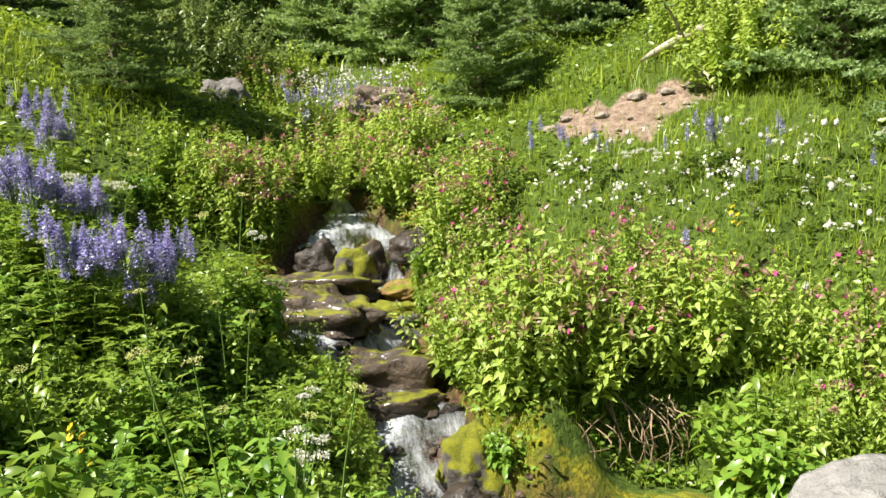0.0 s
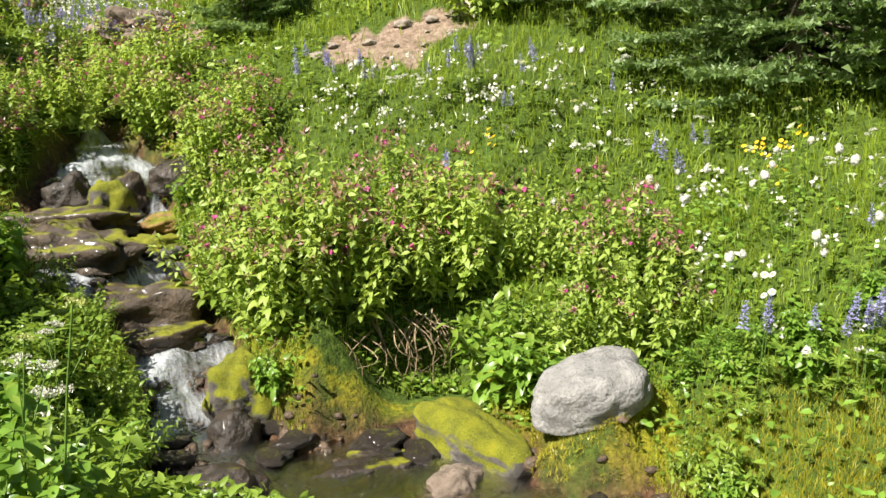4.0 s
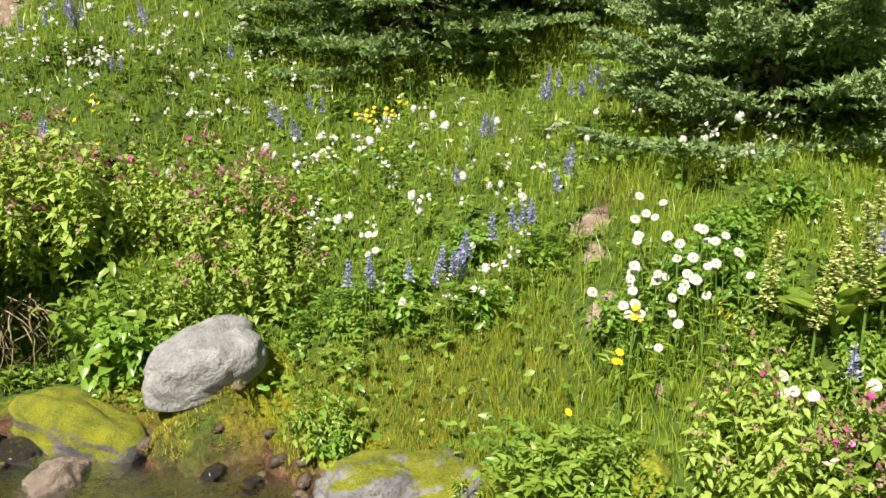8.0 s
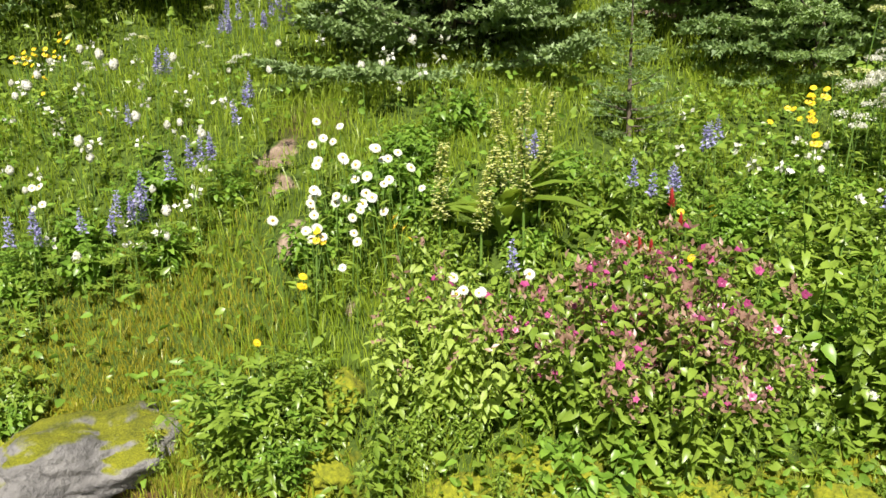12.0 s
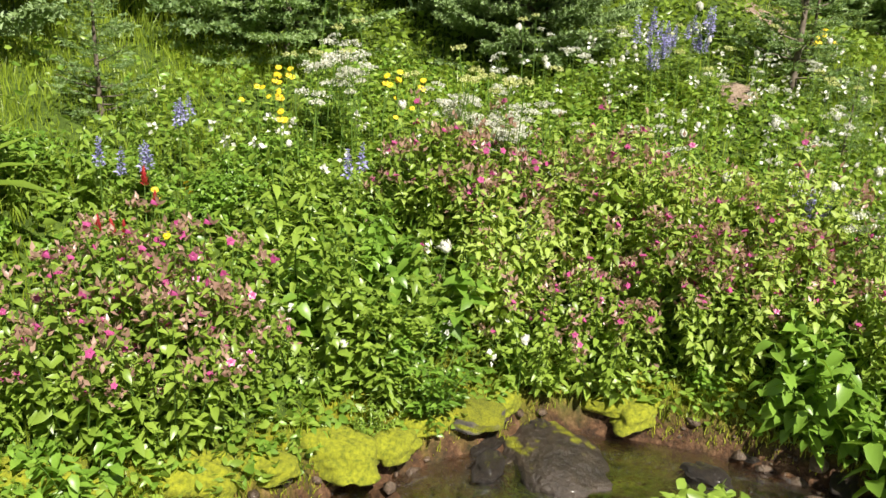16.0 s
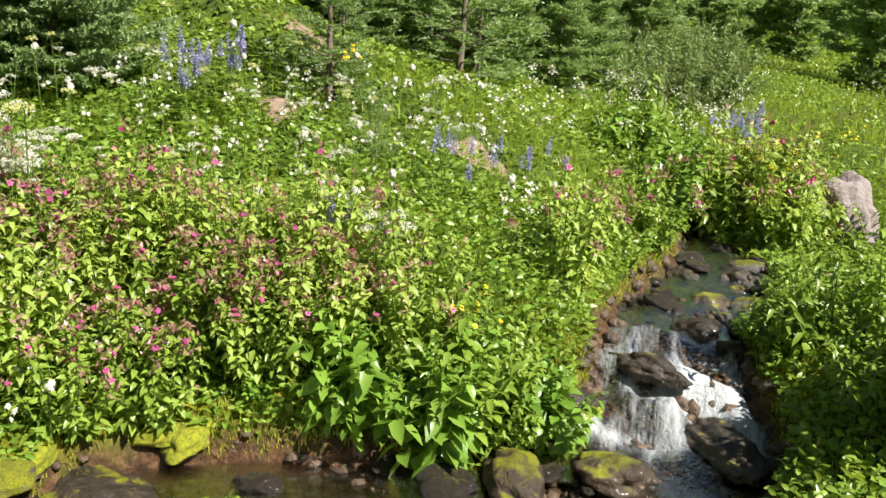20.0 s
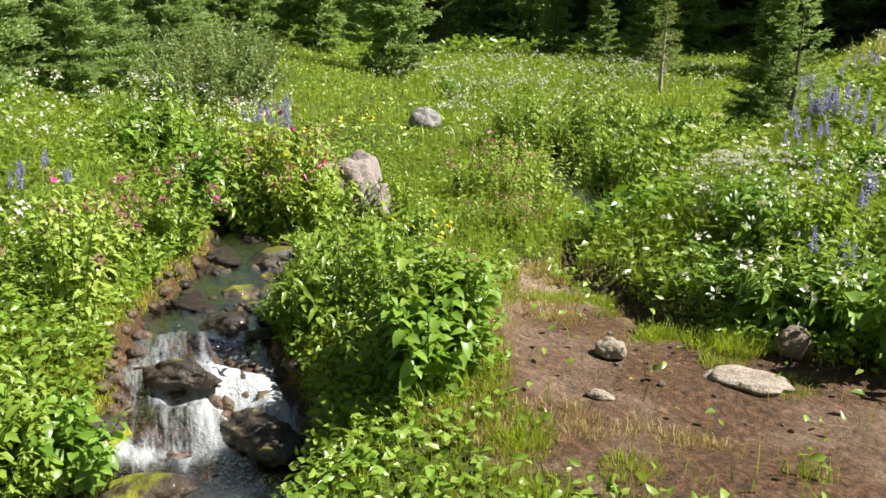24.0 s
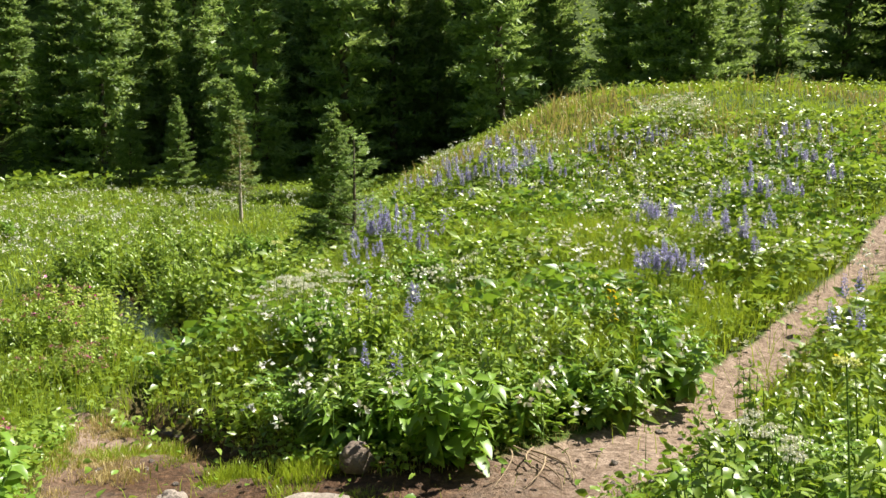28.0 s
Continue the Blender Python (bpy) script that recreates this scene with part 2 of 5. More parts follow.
# ---- lie of the land ----
# The brook that bounds the hill: x, y, water level, half width
BROOK = [(-3.0, 13.0, 3.0, .08), (-1.6, 9.5, 1.9, .08), (-.9, 7.3, 1.2, .1), (-.75, 6.5, .88, .5), (-.78, 6.28, .62, .55), (-.82, 5.85, .52, .55),
         (-.62, 5.38, .43, .48), (-.5, 5.18, .2, .38), (-.25, 4.75, .06, .33), (-.16, 4.45, -.06, .29), (-.12, 4.05, -.24, .28), (.1, 3.52, -.27, .46), (.7, 3.3, -.31, .62),
         (1.32, 2.97, -.36, .55), (1.58, 2.4, -.42, .4), (1.7, 1.4, -.46, .4), (2.05, .4, -.5, .42), (2.9, -.5, -.54, .5), (3.35, -1.2, -.54, .45), (3.05, -1.9, -.53, .42), (2.65, -2.6, -.51, .42), (2.6, -3.0, -.5, .4)]
FORK = [(2.6, -3.0, -.5, .4), (2.9, -3.3, -.46, .48), (3.15, -3.5, -.34, .46), (3.3, -3.6, -.3, .42), (3.5, -3.72, -.2, .38), (3.85, -4.3, -.2, .42), (4.4, -5.0, -.2, .33),
        (5.2, -5.5, -.2, .12), (7.5, -8.0, -.2, .08), (10, -13, -.1, .08), (16, -24, .3, .08), (40, -60, 1.0, .08)]
OUTLET = [(2.7, -2.5, -.52, .4), (1.9, -1.9, -.62, .4), (.6, -1.8, -.78, .4), (-2, -2, -1.0, .5), (-9, -2.5, -1.6, .6)]
RILL = [(5.6, -11.6, -.16, .04), (5.0, -10.7, -.2, .08), (4.2, -9.4, -.25, .2), (3.2, -8.3, -.27, .2), (2.95, -7.6, -.26, .03), (2.65, -6.2, -.25, .09), (2.1, -5.8, -.23, .13), (1.4, -5.15, -.17, .1)]
TRAIL = [(3.2, -6.4, 0, .03), (2.6, -5.75, 0, .12), (1.95, -5.0, 0, .5), (1.3, -4.3, 0, .7), (.55, -4.35, 0, .55), (0, -4.85, 0, .4), (-.5, -5.35, 0, .33), (-1.13, -6.27, 0, .28), (-1.67, -7.0, 0, .25), (-2.5, -8.2, 0, .25), (-5, -12, 0, .25)]


def smooth(a, b, v):
    k = np.clip((v - a) / (b - a), 0, 1)
    return k * k * (3 - 2 * k)


def along(line, x, y):
    """Distance to a line, the side (left is +), and its level and half width at the nearest point."""
    best = np.full(x.shape, 1e9)
    side, half = np.zeros(x.shape), np.zeros(x.shape)
    total, level = np.zeros(x.shape), np.zeros(x.shape)
    for (ax, ay, az, aw), (bx, by, bz, bw) in zip(line, line[1:]):
        ux, uy = bx - ax, by - ay
        k = np.clip(((x - ax) * ux + (y - ay) * uy) / (ux * ux + uy * uy), 0, 1)
        d = np.hypot(x - ax - k * ux, y - ay - k * uy)
        near = d < best
        best = np.where(near, d, best)
        side = np.where(near, np.sign(ux * (y - ay) - uy * (x - ax)), side)
        weight = (d * d + 1e-3) ** -3 * math.hypot(ux, uy)
        total, level = total + weight, level + weight * (az + k * (bz - az))
        half = np.where(near, aw + k * (bw - aw), half)
    return best, side, level / total, half


def waves(x, y, size, seed):
    """Soft uneven relief, about -1 to 1."""
    a = seed * 1.7
    return (np.sin(x / size + a + 1.3 * np.sin(y / size * .8 + a)) + np.sin(y / size * 1.1 - a + 1.2 * np.sin(x / size * .7 + 2 * a))) / 2


def height(x, y):
    x, y = np.asarray(x, float), np.asarray(y, float)
    d, side, level, half = along(BROOK + FORK[1:], x, y)
    u = np.maximum(d - half, 0)
    steep = .42 - .26 * smooth(-3, -10, y)
    bank = smooth(-3, -1.5, y) * smooth(4.8, 3.8, y)      # the foot of the hill rises more steeply than the rest
    hill = level + .1 + steep * np.minimum(u, 3.5) + bank * .3 * np.minimum(u, 1) * smooth(3.6, 1.2, u) + (.3 - .22 * smooth(-3, -10, y)) * np.clip(u - 3.5, 0, 45)
    hill = hill + .24 * np.exp(-((x - .75) ** 2 + (y - 4.1) ** 2) / .55) * smooth(.0, .14, u)
    west = level + .1 + .36 * np.minimum(u, 3) + .3 * np.clip(u - 3, 0, 30)
    flat = -.04 - .24 * smooth(1.2, 3.6, x) * smooth(-3.5, -6, y)
    flat = flat + .17 * np.clip(-5.6 - y, 0, 12) * smooth(5.5, -2.5, x) + .06 * np.clip(-8 - y, 0, 40)
    flat = np.minimum(flat, level + .06 + .9 * u)
    k = smooth(.3, 1.9, y + .15 * x)
    right = flat * (1 - k) + west * k
    h = np.where(side > 0, hill, right)
    h = h + .05 * waves(x, y, .55, 1) * smooth(.1, .8, u) + .25 * waves(x, y, 3.1, 2) * smooth(3, 8, u)
    bed = level - .1 + .085 * waves(x, y, .1, 5) + .05 * waves(x, y, .043, 2)
    h = np.where(d < half, bed + (h - bed) * smooth(half * .78, half * 1.02, d), h)
    r = np.hypot(x - 1.72, y - 3.34)
    h = np.maximum(h, -.05 - 2.8 * np.maximum(r - .2 - .04 * waves(x, y, .05, 3), 0) * (1 + .3 * waves(x, y, .07, 5)) - 9 * (r > .42))
    h = np.minimum(h, -.24 + 1.7 * np.maximum(np.hypot(x - 1.12, y - 3.98) - .3, 0))
    for line, depth in ((OUTLET, .15), (RILL, .09)):
        d, side, level, half = along(line, x, y)
        h = np.where(d < half * 2.2, np.minimum(h, level - depth + (h - level + depth) * smooth(half * .6, half * 2.2, d)), h)
    d, side, level, half = along(TRAIL, x, y)
    h = h + .5 * np.clip(np.hypot(x - 2, y + 4) - 34, 0, 70)
    k = smooth(half * 1.1, half * .6, d) * smooth(.04, .15, half)
    return h - .05 * k + k * (.014 * waves(x, y, .13, 3) + .009 * waves(x, y, .05, 6))

# ---- mesh helpers ----
rng = np.random.default_rng(11)


def mesh_of(name, V, T, material, smooth_=True, **values):
    me = bpy.data.meshes.new(name)
    V, T = np.asarray(V, np.float32), np.asarray(T, np.int32)
    me.vertices.add(len(V)), me.loops.add(T.size), me.polygons.add(len(T))
    me.vertices.foreach_set("co", V.ravel())
    me.loops.foreach_set("vertex_index", T.ravel())
    me.polygons.foreach_set("loop_start", np.arange(0, T.size, T.shape[1], dtype=np.int32))
    me.polygons.foreach_set("use_smooth", np.full(len(T), smooth_))
    for key, v in values.items():
        me.attributes.new(key, "FLOAT", "POINT").data.foreach_set("value", np.asarray(v, np.float32))
    me.materials.append(material)
    me.update(calc_edges=True)
    return me


def join(*soups):
    V, T, n = [], [], 0
    for v, t in soups:
        V.append(v), T.append(t + n)
        n += len(v)
    return np.concatenate(V), np.concatenate(T)


def unit(v):
    return v / np.maximum(np.linalg.norm(v, axis=-1, keepdims=True), 1e-6)


def leaves(P, D, N, L, W, fold=.3, droop=.15, wide=.42, fine=False):
    """Pointed leaves with a creased midrib: base P, direction D, upper side N; fine ones are rounder and curl."""
    n = len(P)
    D = unit(D)
    S = unit(np.cross(D, N))
    U = np.cross(S, D)
    L, W = np.broadcast_to(L, n)[:, None], np.broadcast_to(W, n)[:, None]
    if fine:
        a, b = P + .28 * L * D + U * .04 * L, P + .64 * L * D - U * droop * .3 * L
        wa, wb = W * .5, W * .42
        V = np.stack([P, a + S * wa + U * fold * wa, a, a - S * wa + U * fold * wa, b + S * wb + U * fold * wb, b, b - S * wb + U * fold * wb, P + L * D - U * droop * L], 1).reshape(-1, 3)
        T = np.array([[0, 1, 2], [0, 2, 3], [1, 4, 5], [1, 5, 2], [2, 5, 6], [2, 6, 3], [4, 7, 5], [5, 7, 6]])
        return V, (T[None] + 8 * np.arange(n)[:, None, None]).reshape(-1, 3)
    mid = P + wide * L * D
    V = np.stack([P, mid + S * W / 2 + U * fold * W / 2, mid, mid - S * W / 2 + U * fold * W / 2, P + L * D - U * droop * L], 1).reshape(-1, 3)
    T = np.array([[0, 1, 2], [0, 2, 3], [1, 4, 2], [2, 4, 3]])
    return V, (T[None] + 5 * np.arange(n)[:, None, None]).reshape(-1, 3)


def blades(P, H, W, bend):
    """Grass blades: base P, height H, width W, bend as a horizontal offset of the tip."""
    n = len(P)
    a = rng.uniform(0, 6.283, n)
    S = np.stack([np.cos(a), np.sin(a), 0 * a], 1) * W[:, None] / 2
    up = np.array([0, 0, 1.0])
    mid = P + bend * .3 + up * (H * .6)[:, None]
    V = np.stack([P - S, P + S, mid - S * .7, mid + S * .7, P + bend + up * H[:, None]], 1).reshape(-1, 3)
    T = np.array([[0, 1, 3], [0, 3, 2], [2, 3, 4]])
    return V, (T[None] + 5 * np.arange(n)[:, None, None]).reshape(-1, 3)


def tube(points, radii, sides=5):
    points = np.asarray(points, float)
    n = len(points)
    d = unit(np.gradient(points, axis=0))
    ref = np.where(np.abs(d[:, 2:3]) > .9, [[1.0, 0, 0]], [[0, 0, 1.0]])
    s = unit(np.cross(d, ref))
    u = np.cross(s, d)
    a = np.linspace(0, 2 * np.pi, sides, endpoint=False)
    V = (points[:, None] + np.asarray(radii, float)[:, None, None] * (np.cos(a)[None, :, None] * s[:, None] + np.sin(a)[None, :, None] * u[:, None])).reshape(-1, 3)
    T = []
    for i in range(n - 1):
        for j in range(sides):
            p, q, k, m = i * sides + j, i * sides + (j + 1) % sides, (i + 1) * sides + j, (i + 1) * sides + (j + 1) % sides
            T += [(p, q, m), (p, m, k)]
    return V, np.array(T)


def part(name, soup, material, parent, label="", smooth_=True):
    ob = new(name, soup if isinstance(soup, bpy.types.Mesh) else mesh_of(name, *soup, material, smooth_))
    ob.parent = parent
    return tagged(ob, label)


def root(name, soup=None, material=None, label="", category="", group="", kind=""):
    return tagged(new(name, mesh_of(name, *soup, material) if soup else None), label, category, group, kind)


def ring(n, tilt, seed=0.0, jitter=.15):
    """Directions round the z axis, raised by tilt radians."""
    a = np.arange(n) * 2 * np.pi / n + seed + rng.uniform(-jitter, jitter, n)
    e = tilt + rng.uniform(-jitter, jitter, n)
    return np.stack([np.cos(a) * np.cos(e), np.sin(a) * np.cos(e), np.sin(e)], 1)


def ball(n):
    v = rng.normal(size=(n, 3))
    return unit(v)


# ---- ground, trail and water ----
def sheet():
    n = 430
    u = np.linspace(-1, 1, n)
    k = np.arcsinh(300 / 2.6)
    gx, gy = np.meshgrid(1.6 + 2.6 * np.sinh(k * u), -.6 + 2.6 * np.sinh(k * u), indexing="ij")
    z = height(gx, gy)
    V = np.stack([gx, gy, z], -1).reshape(-1, 3)
    i, j = np.meshgrid(np.arange(n - 1), np.arange(n - 1), indexing="ij")
    a = (i * n + j).ravel()
    F = np.stack([a, a + n, a + n + 1, a + 1], 1)
    x, y = gx.ravel(), gy.ravel()
    return mesh_of("ground", V, F, GROUND, soil=bare(x, y), moss=mossy(x, y), wet=soaked(x, y))


# bare, sandy places on the slopes: x, y, radius
SCARS = [(1.7, 7.16, .5), (1.2, 7.16, .28), (-.3, 8.6, .4), (3.42, 2.54, .15), (3.24, 2.34, .09), (2.95, 2.07, .1), (2.78, 1.6, .07), (4.19, -.18, .15), (7.0, -2.9, .35), (5.75, -2.3, .2), (1.0, -3.6, .5), (.3, -3.95, .5), (6.6, 1.65, .4), (7.6, -3.4, .5), (5.4, -3.6, .2), (2.41, 3.75, .08)]


def bare(x, y):
    d, s, l, half = along(TRAIL, x, y)
    k = smooth(half * 1.25, half * .55, d)
    for cx, cy, r in SCARS:
        k = np.maximum(k, smooth(r * 1.2, r * .4, np.hypot(x - cx, (y - cy) * 1.3) + .35 * r * waves(x, y, .16, 5) + .3 * r * waves(x, y, .05, 1)))
    return k


def mound(x, y):
    """The bank that carries the pale boulder."""
    return smooth(.42, .34, np.hypot(x - 1.72, y - 3.34))


def mossy(x, y):
    d, s, l, half = along(BROOK + FORK[1:], x, y)
    return smooth(.42, .1, d - half) * smooth(-.14, -.02, d - half) * smooth(16, 9, np.hypot(x, y)) * .62 + .5 * mound(x, y)


def soaked(x, y):
    d, s, level, half = along(BROOK + FORK[1:], x, y)
    e, s, l, w = along(RILL, x, y)
    p = np.clip(smooth(1.75, .5, np.hypot(x - 1.2, (y + 4.35) * .9)) * (1.0 + .4 * waves(x, y, .2, 2) + .25 * waves(x, y, .07, 4)), 0, .94)
    o, s, l, v = along(OUTLET, x, y)
    sunk = smooth(.06, .0, height(x, y) - level) * smooth(.3, .1, d - half)
    return np.maximum(sunk, (1 - .85 * mound(x, y) * (height(x, y) > -.28)) * np.maximum.reduce([smooth(.07, -.02, d - half), smooth(.25, .02, e - w) * .9 * smooth(.03, .09, w), smooth(.1, -.05, o - v), p, .7 * smooth(.3, .1, np.hypot(x - 3.75, y - 2.62))]))


def stream(name, line, label, rough=.02, white=1.0):
    """Water between the banks, following the drops of its line."""
    P = np.array(line)
    seg = np.hypot(*np.diff(P[:, :2], axis=0).T)
    s = np.concatenate([[0], np.cumsum(seg)])
    q = np.concatenate([np.arange(0, min(s[-1], 16), .045), np.arange(16, s[-1], .6)])
    x, y, z, w = (np.interp(q, s, P[:, c]) for c in range(4))
    ker = np.ones(5) / 5
    sx, sy = (np.convolve(np.pad(v, 2, mode="edge"), ker, "valid") for v in (x, y))
    tx, ty = np.gradient(sx), np.gradient(sy)
    n = np.hypot(tx, ty) + 1e-9
    across = np.linspace(-1.25, 1.25, 25)
    X = sx[:, None] - (ty / n * w)[:, None] * across
    Y = sy[:, None] + (tx / n * w)[:, None] * across
    fall = np.abs(np.gradient(z) / np.maximum(np.gradient(q), 1e-3))
    foam = white * smooth(.06, .36, np.convolve(np.pad(fall, 5, mode="edge"), np.ones(11) / 11, "valid"))[:, None] * smooth(1.25, .8, np.abs(across))[None] * (.8 + .45 * waves(X, Y, .09, 3)) + .1 + .12 * white * waves(X, Y, .3, 6)
    Z = z[:, None] + rough * (.4 + 2.0 * foam) * waves(X, Y, .055, 4) + .5 * rough * waves(X, Y, .021, 7) - .02 * np.abs(across)
    V = np.stack([X, Y, Z], -1).reshape(-1, 3)
    m, k = Z.shape
    i, j = np.meshgrid(np.arange(m - 1), np.arange(k - 1), indexing="ij")
    a = (i * k + j).ravel()
    ob = new(name, mesh_of(name, V, np.stack([a, a + 1, a + k + 1, a + k], 1), WATER, foam=np.clip(foam, 0, 1).ravel(), flow=np.repeat(q * .32, len(across)), cross=(w[:, None] * across).ravel()))
    return tagged(ob, label, "water", kind="structure")


tagged(new("ground", sheet()), "green mountain meadow slope with bare tan soil and moss", "ground", kind="structure")
stream("water", BROOK, "clear shallow brook tumbling over dark stones", .02, .6)
stream("water", FORK, "clear side brook foaming white down a short cascade", .03, .8)
stream("water", OUTLET, "clear brook running away over dark stones")

stream("water", RILL[:5], "dark rill seeping through the meadow", .01, .3)

# ---- stones ----
def stone(seed, size, level=3, rough=.16, flat=.35, boxy=0.0):
    bm = bmesh.new()
    bmesh.ops.create_icosphere(bm, subdivisions=level, radius=1)
    o = Vector((seed * 3.1, seed * 1.7, seed * .9))
    for v in bm.verts:
        n = v.co.normalized()
        box = 1 / (abs(n.x) ** 5 + abs(n.y) ** 5 + abs(n.z) ** 5) ** .2
        k = (1 - boxy) + boxy * box + rough * 1.6 * noise.noise(n * 1.1 + o) + rough * noise.noise(n * 2.6 + o) + rough * .35 * noise.noise(n * 7 + o)
        v.co = n * k
        if v.co.z < -flat:
            v.co.z = -flat + (v.co.z + flat) * .25
        v.co = Vector((v.co.x * size[0], v.co.y * size[1], v.co.z * size[2]))
    me = bpy.data.meshes.new("stone")
    bm.to_mesh(me)
    bm.free()
    me.polygons.foreach_set("use_smooth", np.ones(len(me.polygons), bool))
    return me


def lay(name, seed, at, size, material, label, category="rock", turn=0, tilt=0, sink=.3, z=None, group="", level=3, rough=.16, boxy=0.0, roll=None):
    me = stone(seed, size, level, rough, .35, boxy)
    me.materials.append(material)
    ob = new(name, me)
    g = float(height(at[0], at[1])) if z is None else z
    ob.matrix_world = pose(at[0], at[1], g + size[2] * sink, tilt, tilt * .5 if roll is None else roll, turn)
    return tagged(ob, label, category, group)


lay("boulder", 1, (1.7, 3.32), (.28, .2, .17), GRANITE, "pale pitted granite boulder on a mossy bank", "boulder", -8, 10, .2, z=-.035, level=5, rough=.11, boxy=.35, roll=-15)
lay("mossy_rock", 2, (1.2, 3.62), (.16, .36, .16), MOSSROCK, "wedge of rock under bright yellow-green moss in the brook", turn=38, tilt=13, z=-.36, level=5, rough=.14, boxy=.55)
lay("mossy_rock", 3, (1.98, 2.17), (.3, .17, .14), HALFMOSS, "grey rock half covered in golden moss at the water's edge", turn=-25, tilt=10, z=-.31, sink=.42, level=5, rough=.24, boxy=.6)
lay("mossy_rock", 4, (.14, 4.2), (.2, .19, .27), MOSSROCK, "rounded rock under bright moss beside the brook", turn=10, z=-.24, level=5, rough=.2)
lay("stone", 5, (.33, 4.34), (.09, .06, .075), TANROCK, "small pinkish stone in the bank", turn=30, z=-.04, level=4)
lay("shelf_rock", 6, (-.42, 5.08), (.34, .17, .19), LEDGE, "blocky brown ledge with moss that the brook spills over", turn=-6, z=.1, sink=.2, level=5, rough=.24, boxy=.9)
lay("shelf_rock", 30, (-.34, 4.78), (.26, .12, .09), LEDGE, "low brown shelf at the foot of the ledge", turn=8, z=.02, sink=.3, level=5, rough=.24, boxy=.8)
lay("wet_rock", 7, (-.95, 5.55), (.46, .22, .2), LEDGE, "dark wet ledge with a mossy top", turn=-24, z=.42, sink=.2, level=5, rough=.28, boxy=.7)
lay("wet_rock", 31, (-.6, 4.72), (.2, .16, .1), WETROCK, "low wet rock in the brook", turn=-10, z=-.02, level=4, rough=.2, boxy=.5)
lay("wet_rock", 32, (.05, 3.96), (.13, .12, .13), WETROCK, "dark rock under the bank", turn=50, z=-.28, level=4)
lay("wet_rock", 37, (-.02, 3.45), (.2, .13, .12), WETROCK, "dark round rock in the white water", turn=-15, z=-.32, level=4, rough=.2)
lay("wet_rock", 38, (.62, 3.6), (.34, .17, .08), WETROCK, "flat brown rock washed by the brook", turn=14, z=-.4, level=5, rough=.26, boxy=.4)
lay("wet_rock", 39, (1.02, 3.28), (.13, .1, .1), TANROCK, "small tan rock in the brook", turn=34, z=-.38, level=4, rough=.24)
lay("wet_rock", 8, (-.2, 6.3), (.23, .2, .17), WETROCK, "dark wet boulder beside the small waterfall", turn=40, z=.78, level=5, boxy=.4)
lay("wet_rock", 40, (-1.02, 6.37), (.17, .1, .19), WETROCK, "dark rock standing in the waterfall", z=.64, level=4, rough=.3, boxy=.3)
lay("wet_rock", 41, (-.58, 6.36), (.12, .1, .19), LEDGE, "brown rock standing in the waterfall", turn=20, z=.64, level=4, rough=.3, boxy=.3)
lay("mossy_rock", 9, (-1.0, 5.92), (.42, .18, .13), LEDGE, "mossy ledge between two small waterfalls", turn=-12, z=.56, level=5, rough=.3, boxy=.3)
lay("mossy_rock", 10, (-.72, 6.3), (.17, .15, .22), MOSSROCK, "mossy rock that parts the waterfall", z=.6, level=4, rough=.25)
lay("mossy_rock", 11, (-.3, 5.98), (.2, .18, .1), OCHREROCK, "ochre and green mossy rock by the brook", turn=-30, z=.52, level=5, rough=.3)
lay("mossy_rock", 27, (-.33, 5.72), (.26, .16, .09), MOSSROCK, "low cushion of moss on a rock below the waterfall", turn=-12, z=.42, level=5, rough=.3)
lay("mossy_rock", 28, (-.68, 5.98), (.14, .12, .12), LEDGE, "brown rock with moss under the waterfall", turn=30, z=.5, level=4, rough=.3)
lay("boulder", 12, (4.72, -6.5), (.28, .2, .4), PINKROCK, "grey-pink leaning boulder behind the brook", "boulder", 35, 10, .45, level=5, rough=.2, boxy=.6, roll=22)
for i, (x, y, r) in enumerate(((3.25, -8.1, .16), (3.05, -8.35, .12), (3.5, -8.75, .14), (4.0, -9.0, .15), (4.5, -9.7, .14), (2.3, -6.05, .09), (2.0, -5.95, .07), (1.7, -5.62, .06))):
    lay("wet_rock", 110 + i, (x, y), (r, r * .7, r * .5), LEDGE, "dark wet rock at the edge of the rill", turn=i * 65, sink=.2, level=4, rough=.28, boxy=.3, group="rocks by the rill")
lay("boulder", 13, (7.3, -11.2), (.24, .2, .22), GRANITE, "pale boulder far off among the flowers", "boulder", 10, 0, .4, level=4)
lay("stone", 14, (1.58, -4.5), (.07, .055, .055), SLABROCK, "small pale stone on the dark wet trail", z=-.1, sink=.75, level=4)
lay("stone", 15, (1.0, -4.58), (.17, .11, .04), SLABROCK, "flat tan stone set in the trail", z=-.1, sink=.3, level=4, boxy=.4)
lay("stone", 36, (3.95, -5.3), (.14, .1, .09), TANROCK, "tan stone at the edge of the side brook", turn=20, z=-.2, level=4)
lay("stone", 16, (.9, -4.98), (.085, .07, .09), TANROCK, "brown wedge-shaped stone at the trail's edge", z=-.09, sink=.6, level=4, turn=40)
lay("stone", 17, (1.44, -4.05), (.06, .035, .018), SLABROCK, "flat pale stone in the trail", z=-.08, level=4)
lay("stone", 18, (.62, -3.35), (.13, .1, .07), TANROCK, "tan stone half buried in the trail", z=-.09, level=4)
lay("stone", 19, (3.55, -6.95), (.1, .08, .07), GRANITE, "pale rounded stone in the grass", level=4)
lay("wet_rock", 20, (3.42, -2.98), (.22, .14, .08), WETROCK, "black wet rock splitting the white cascade", turn=30, z=-.42, level=4)
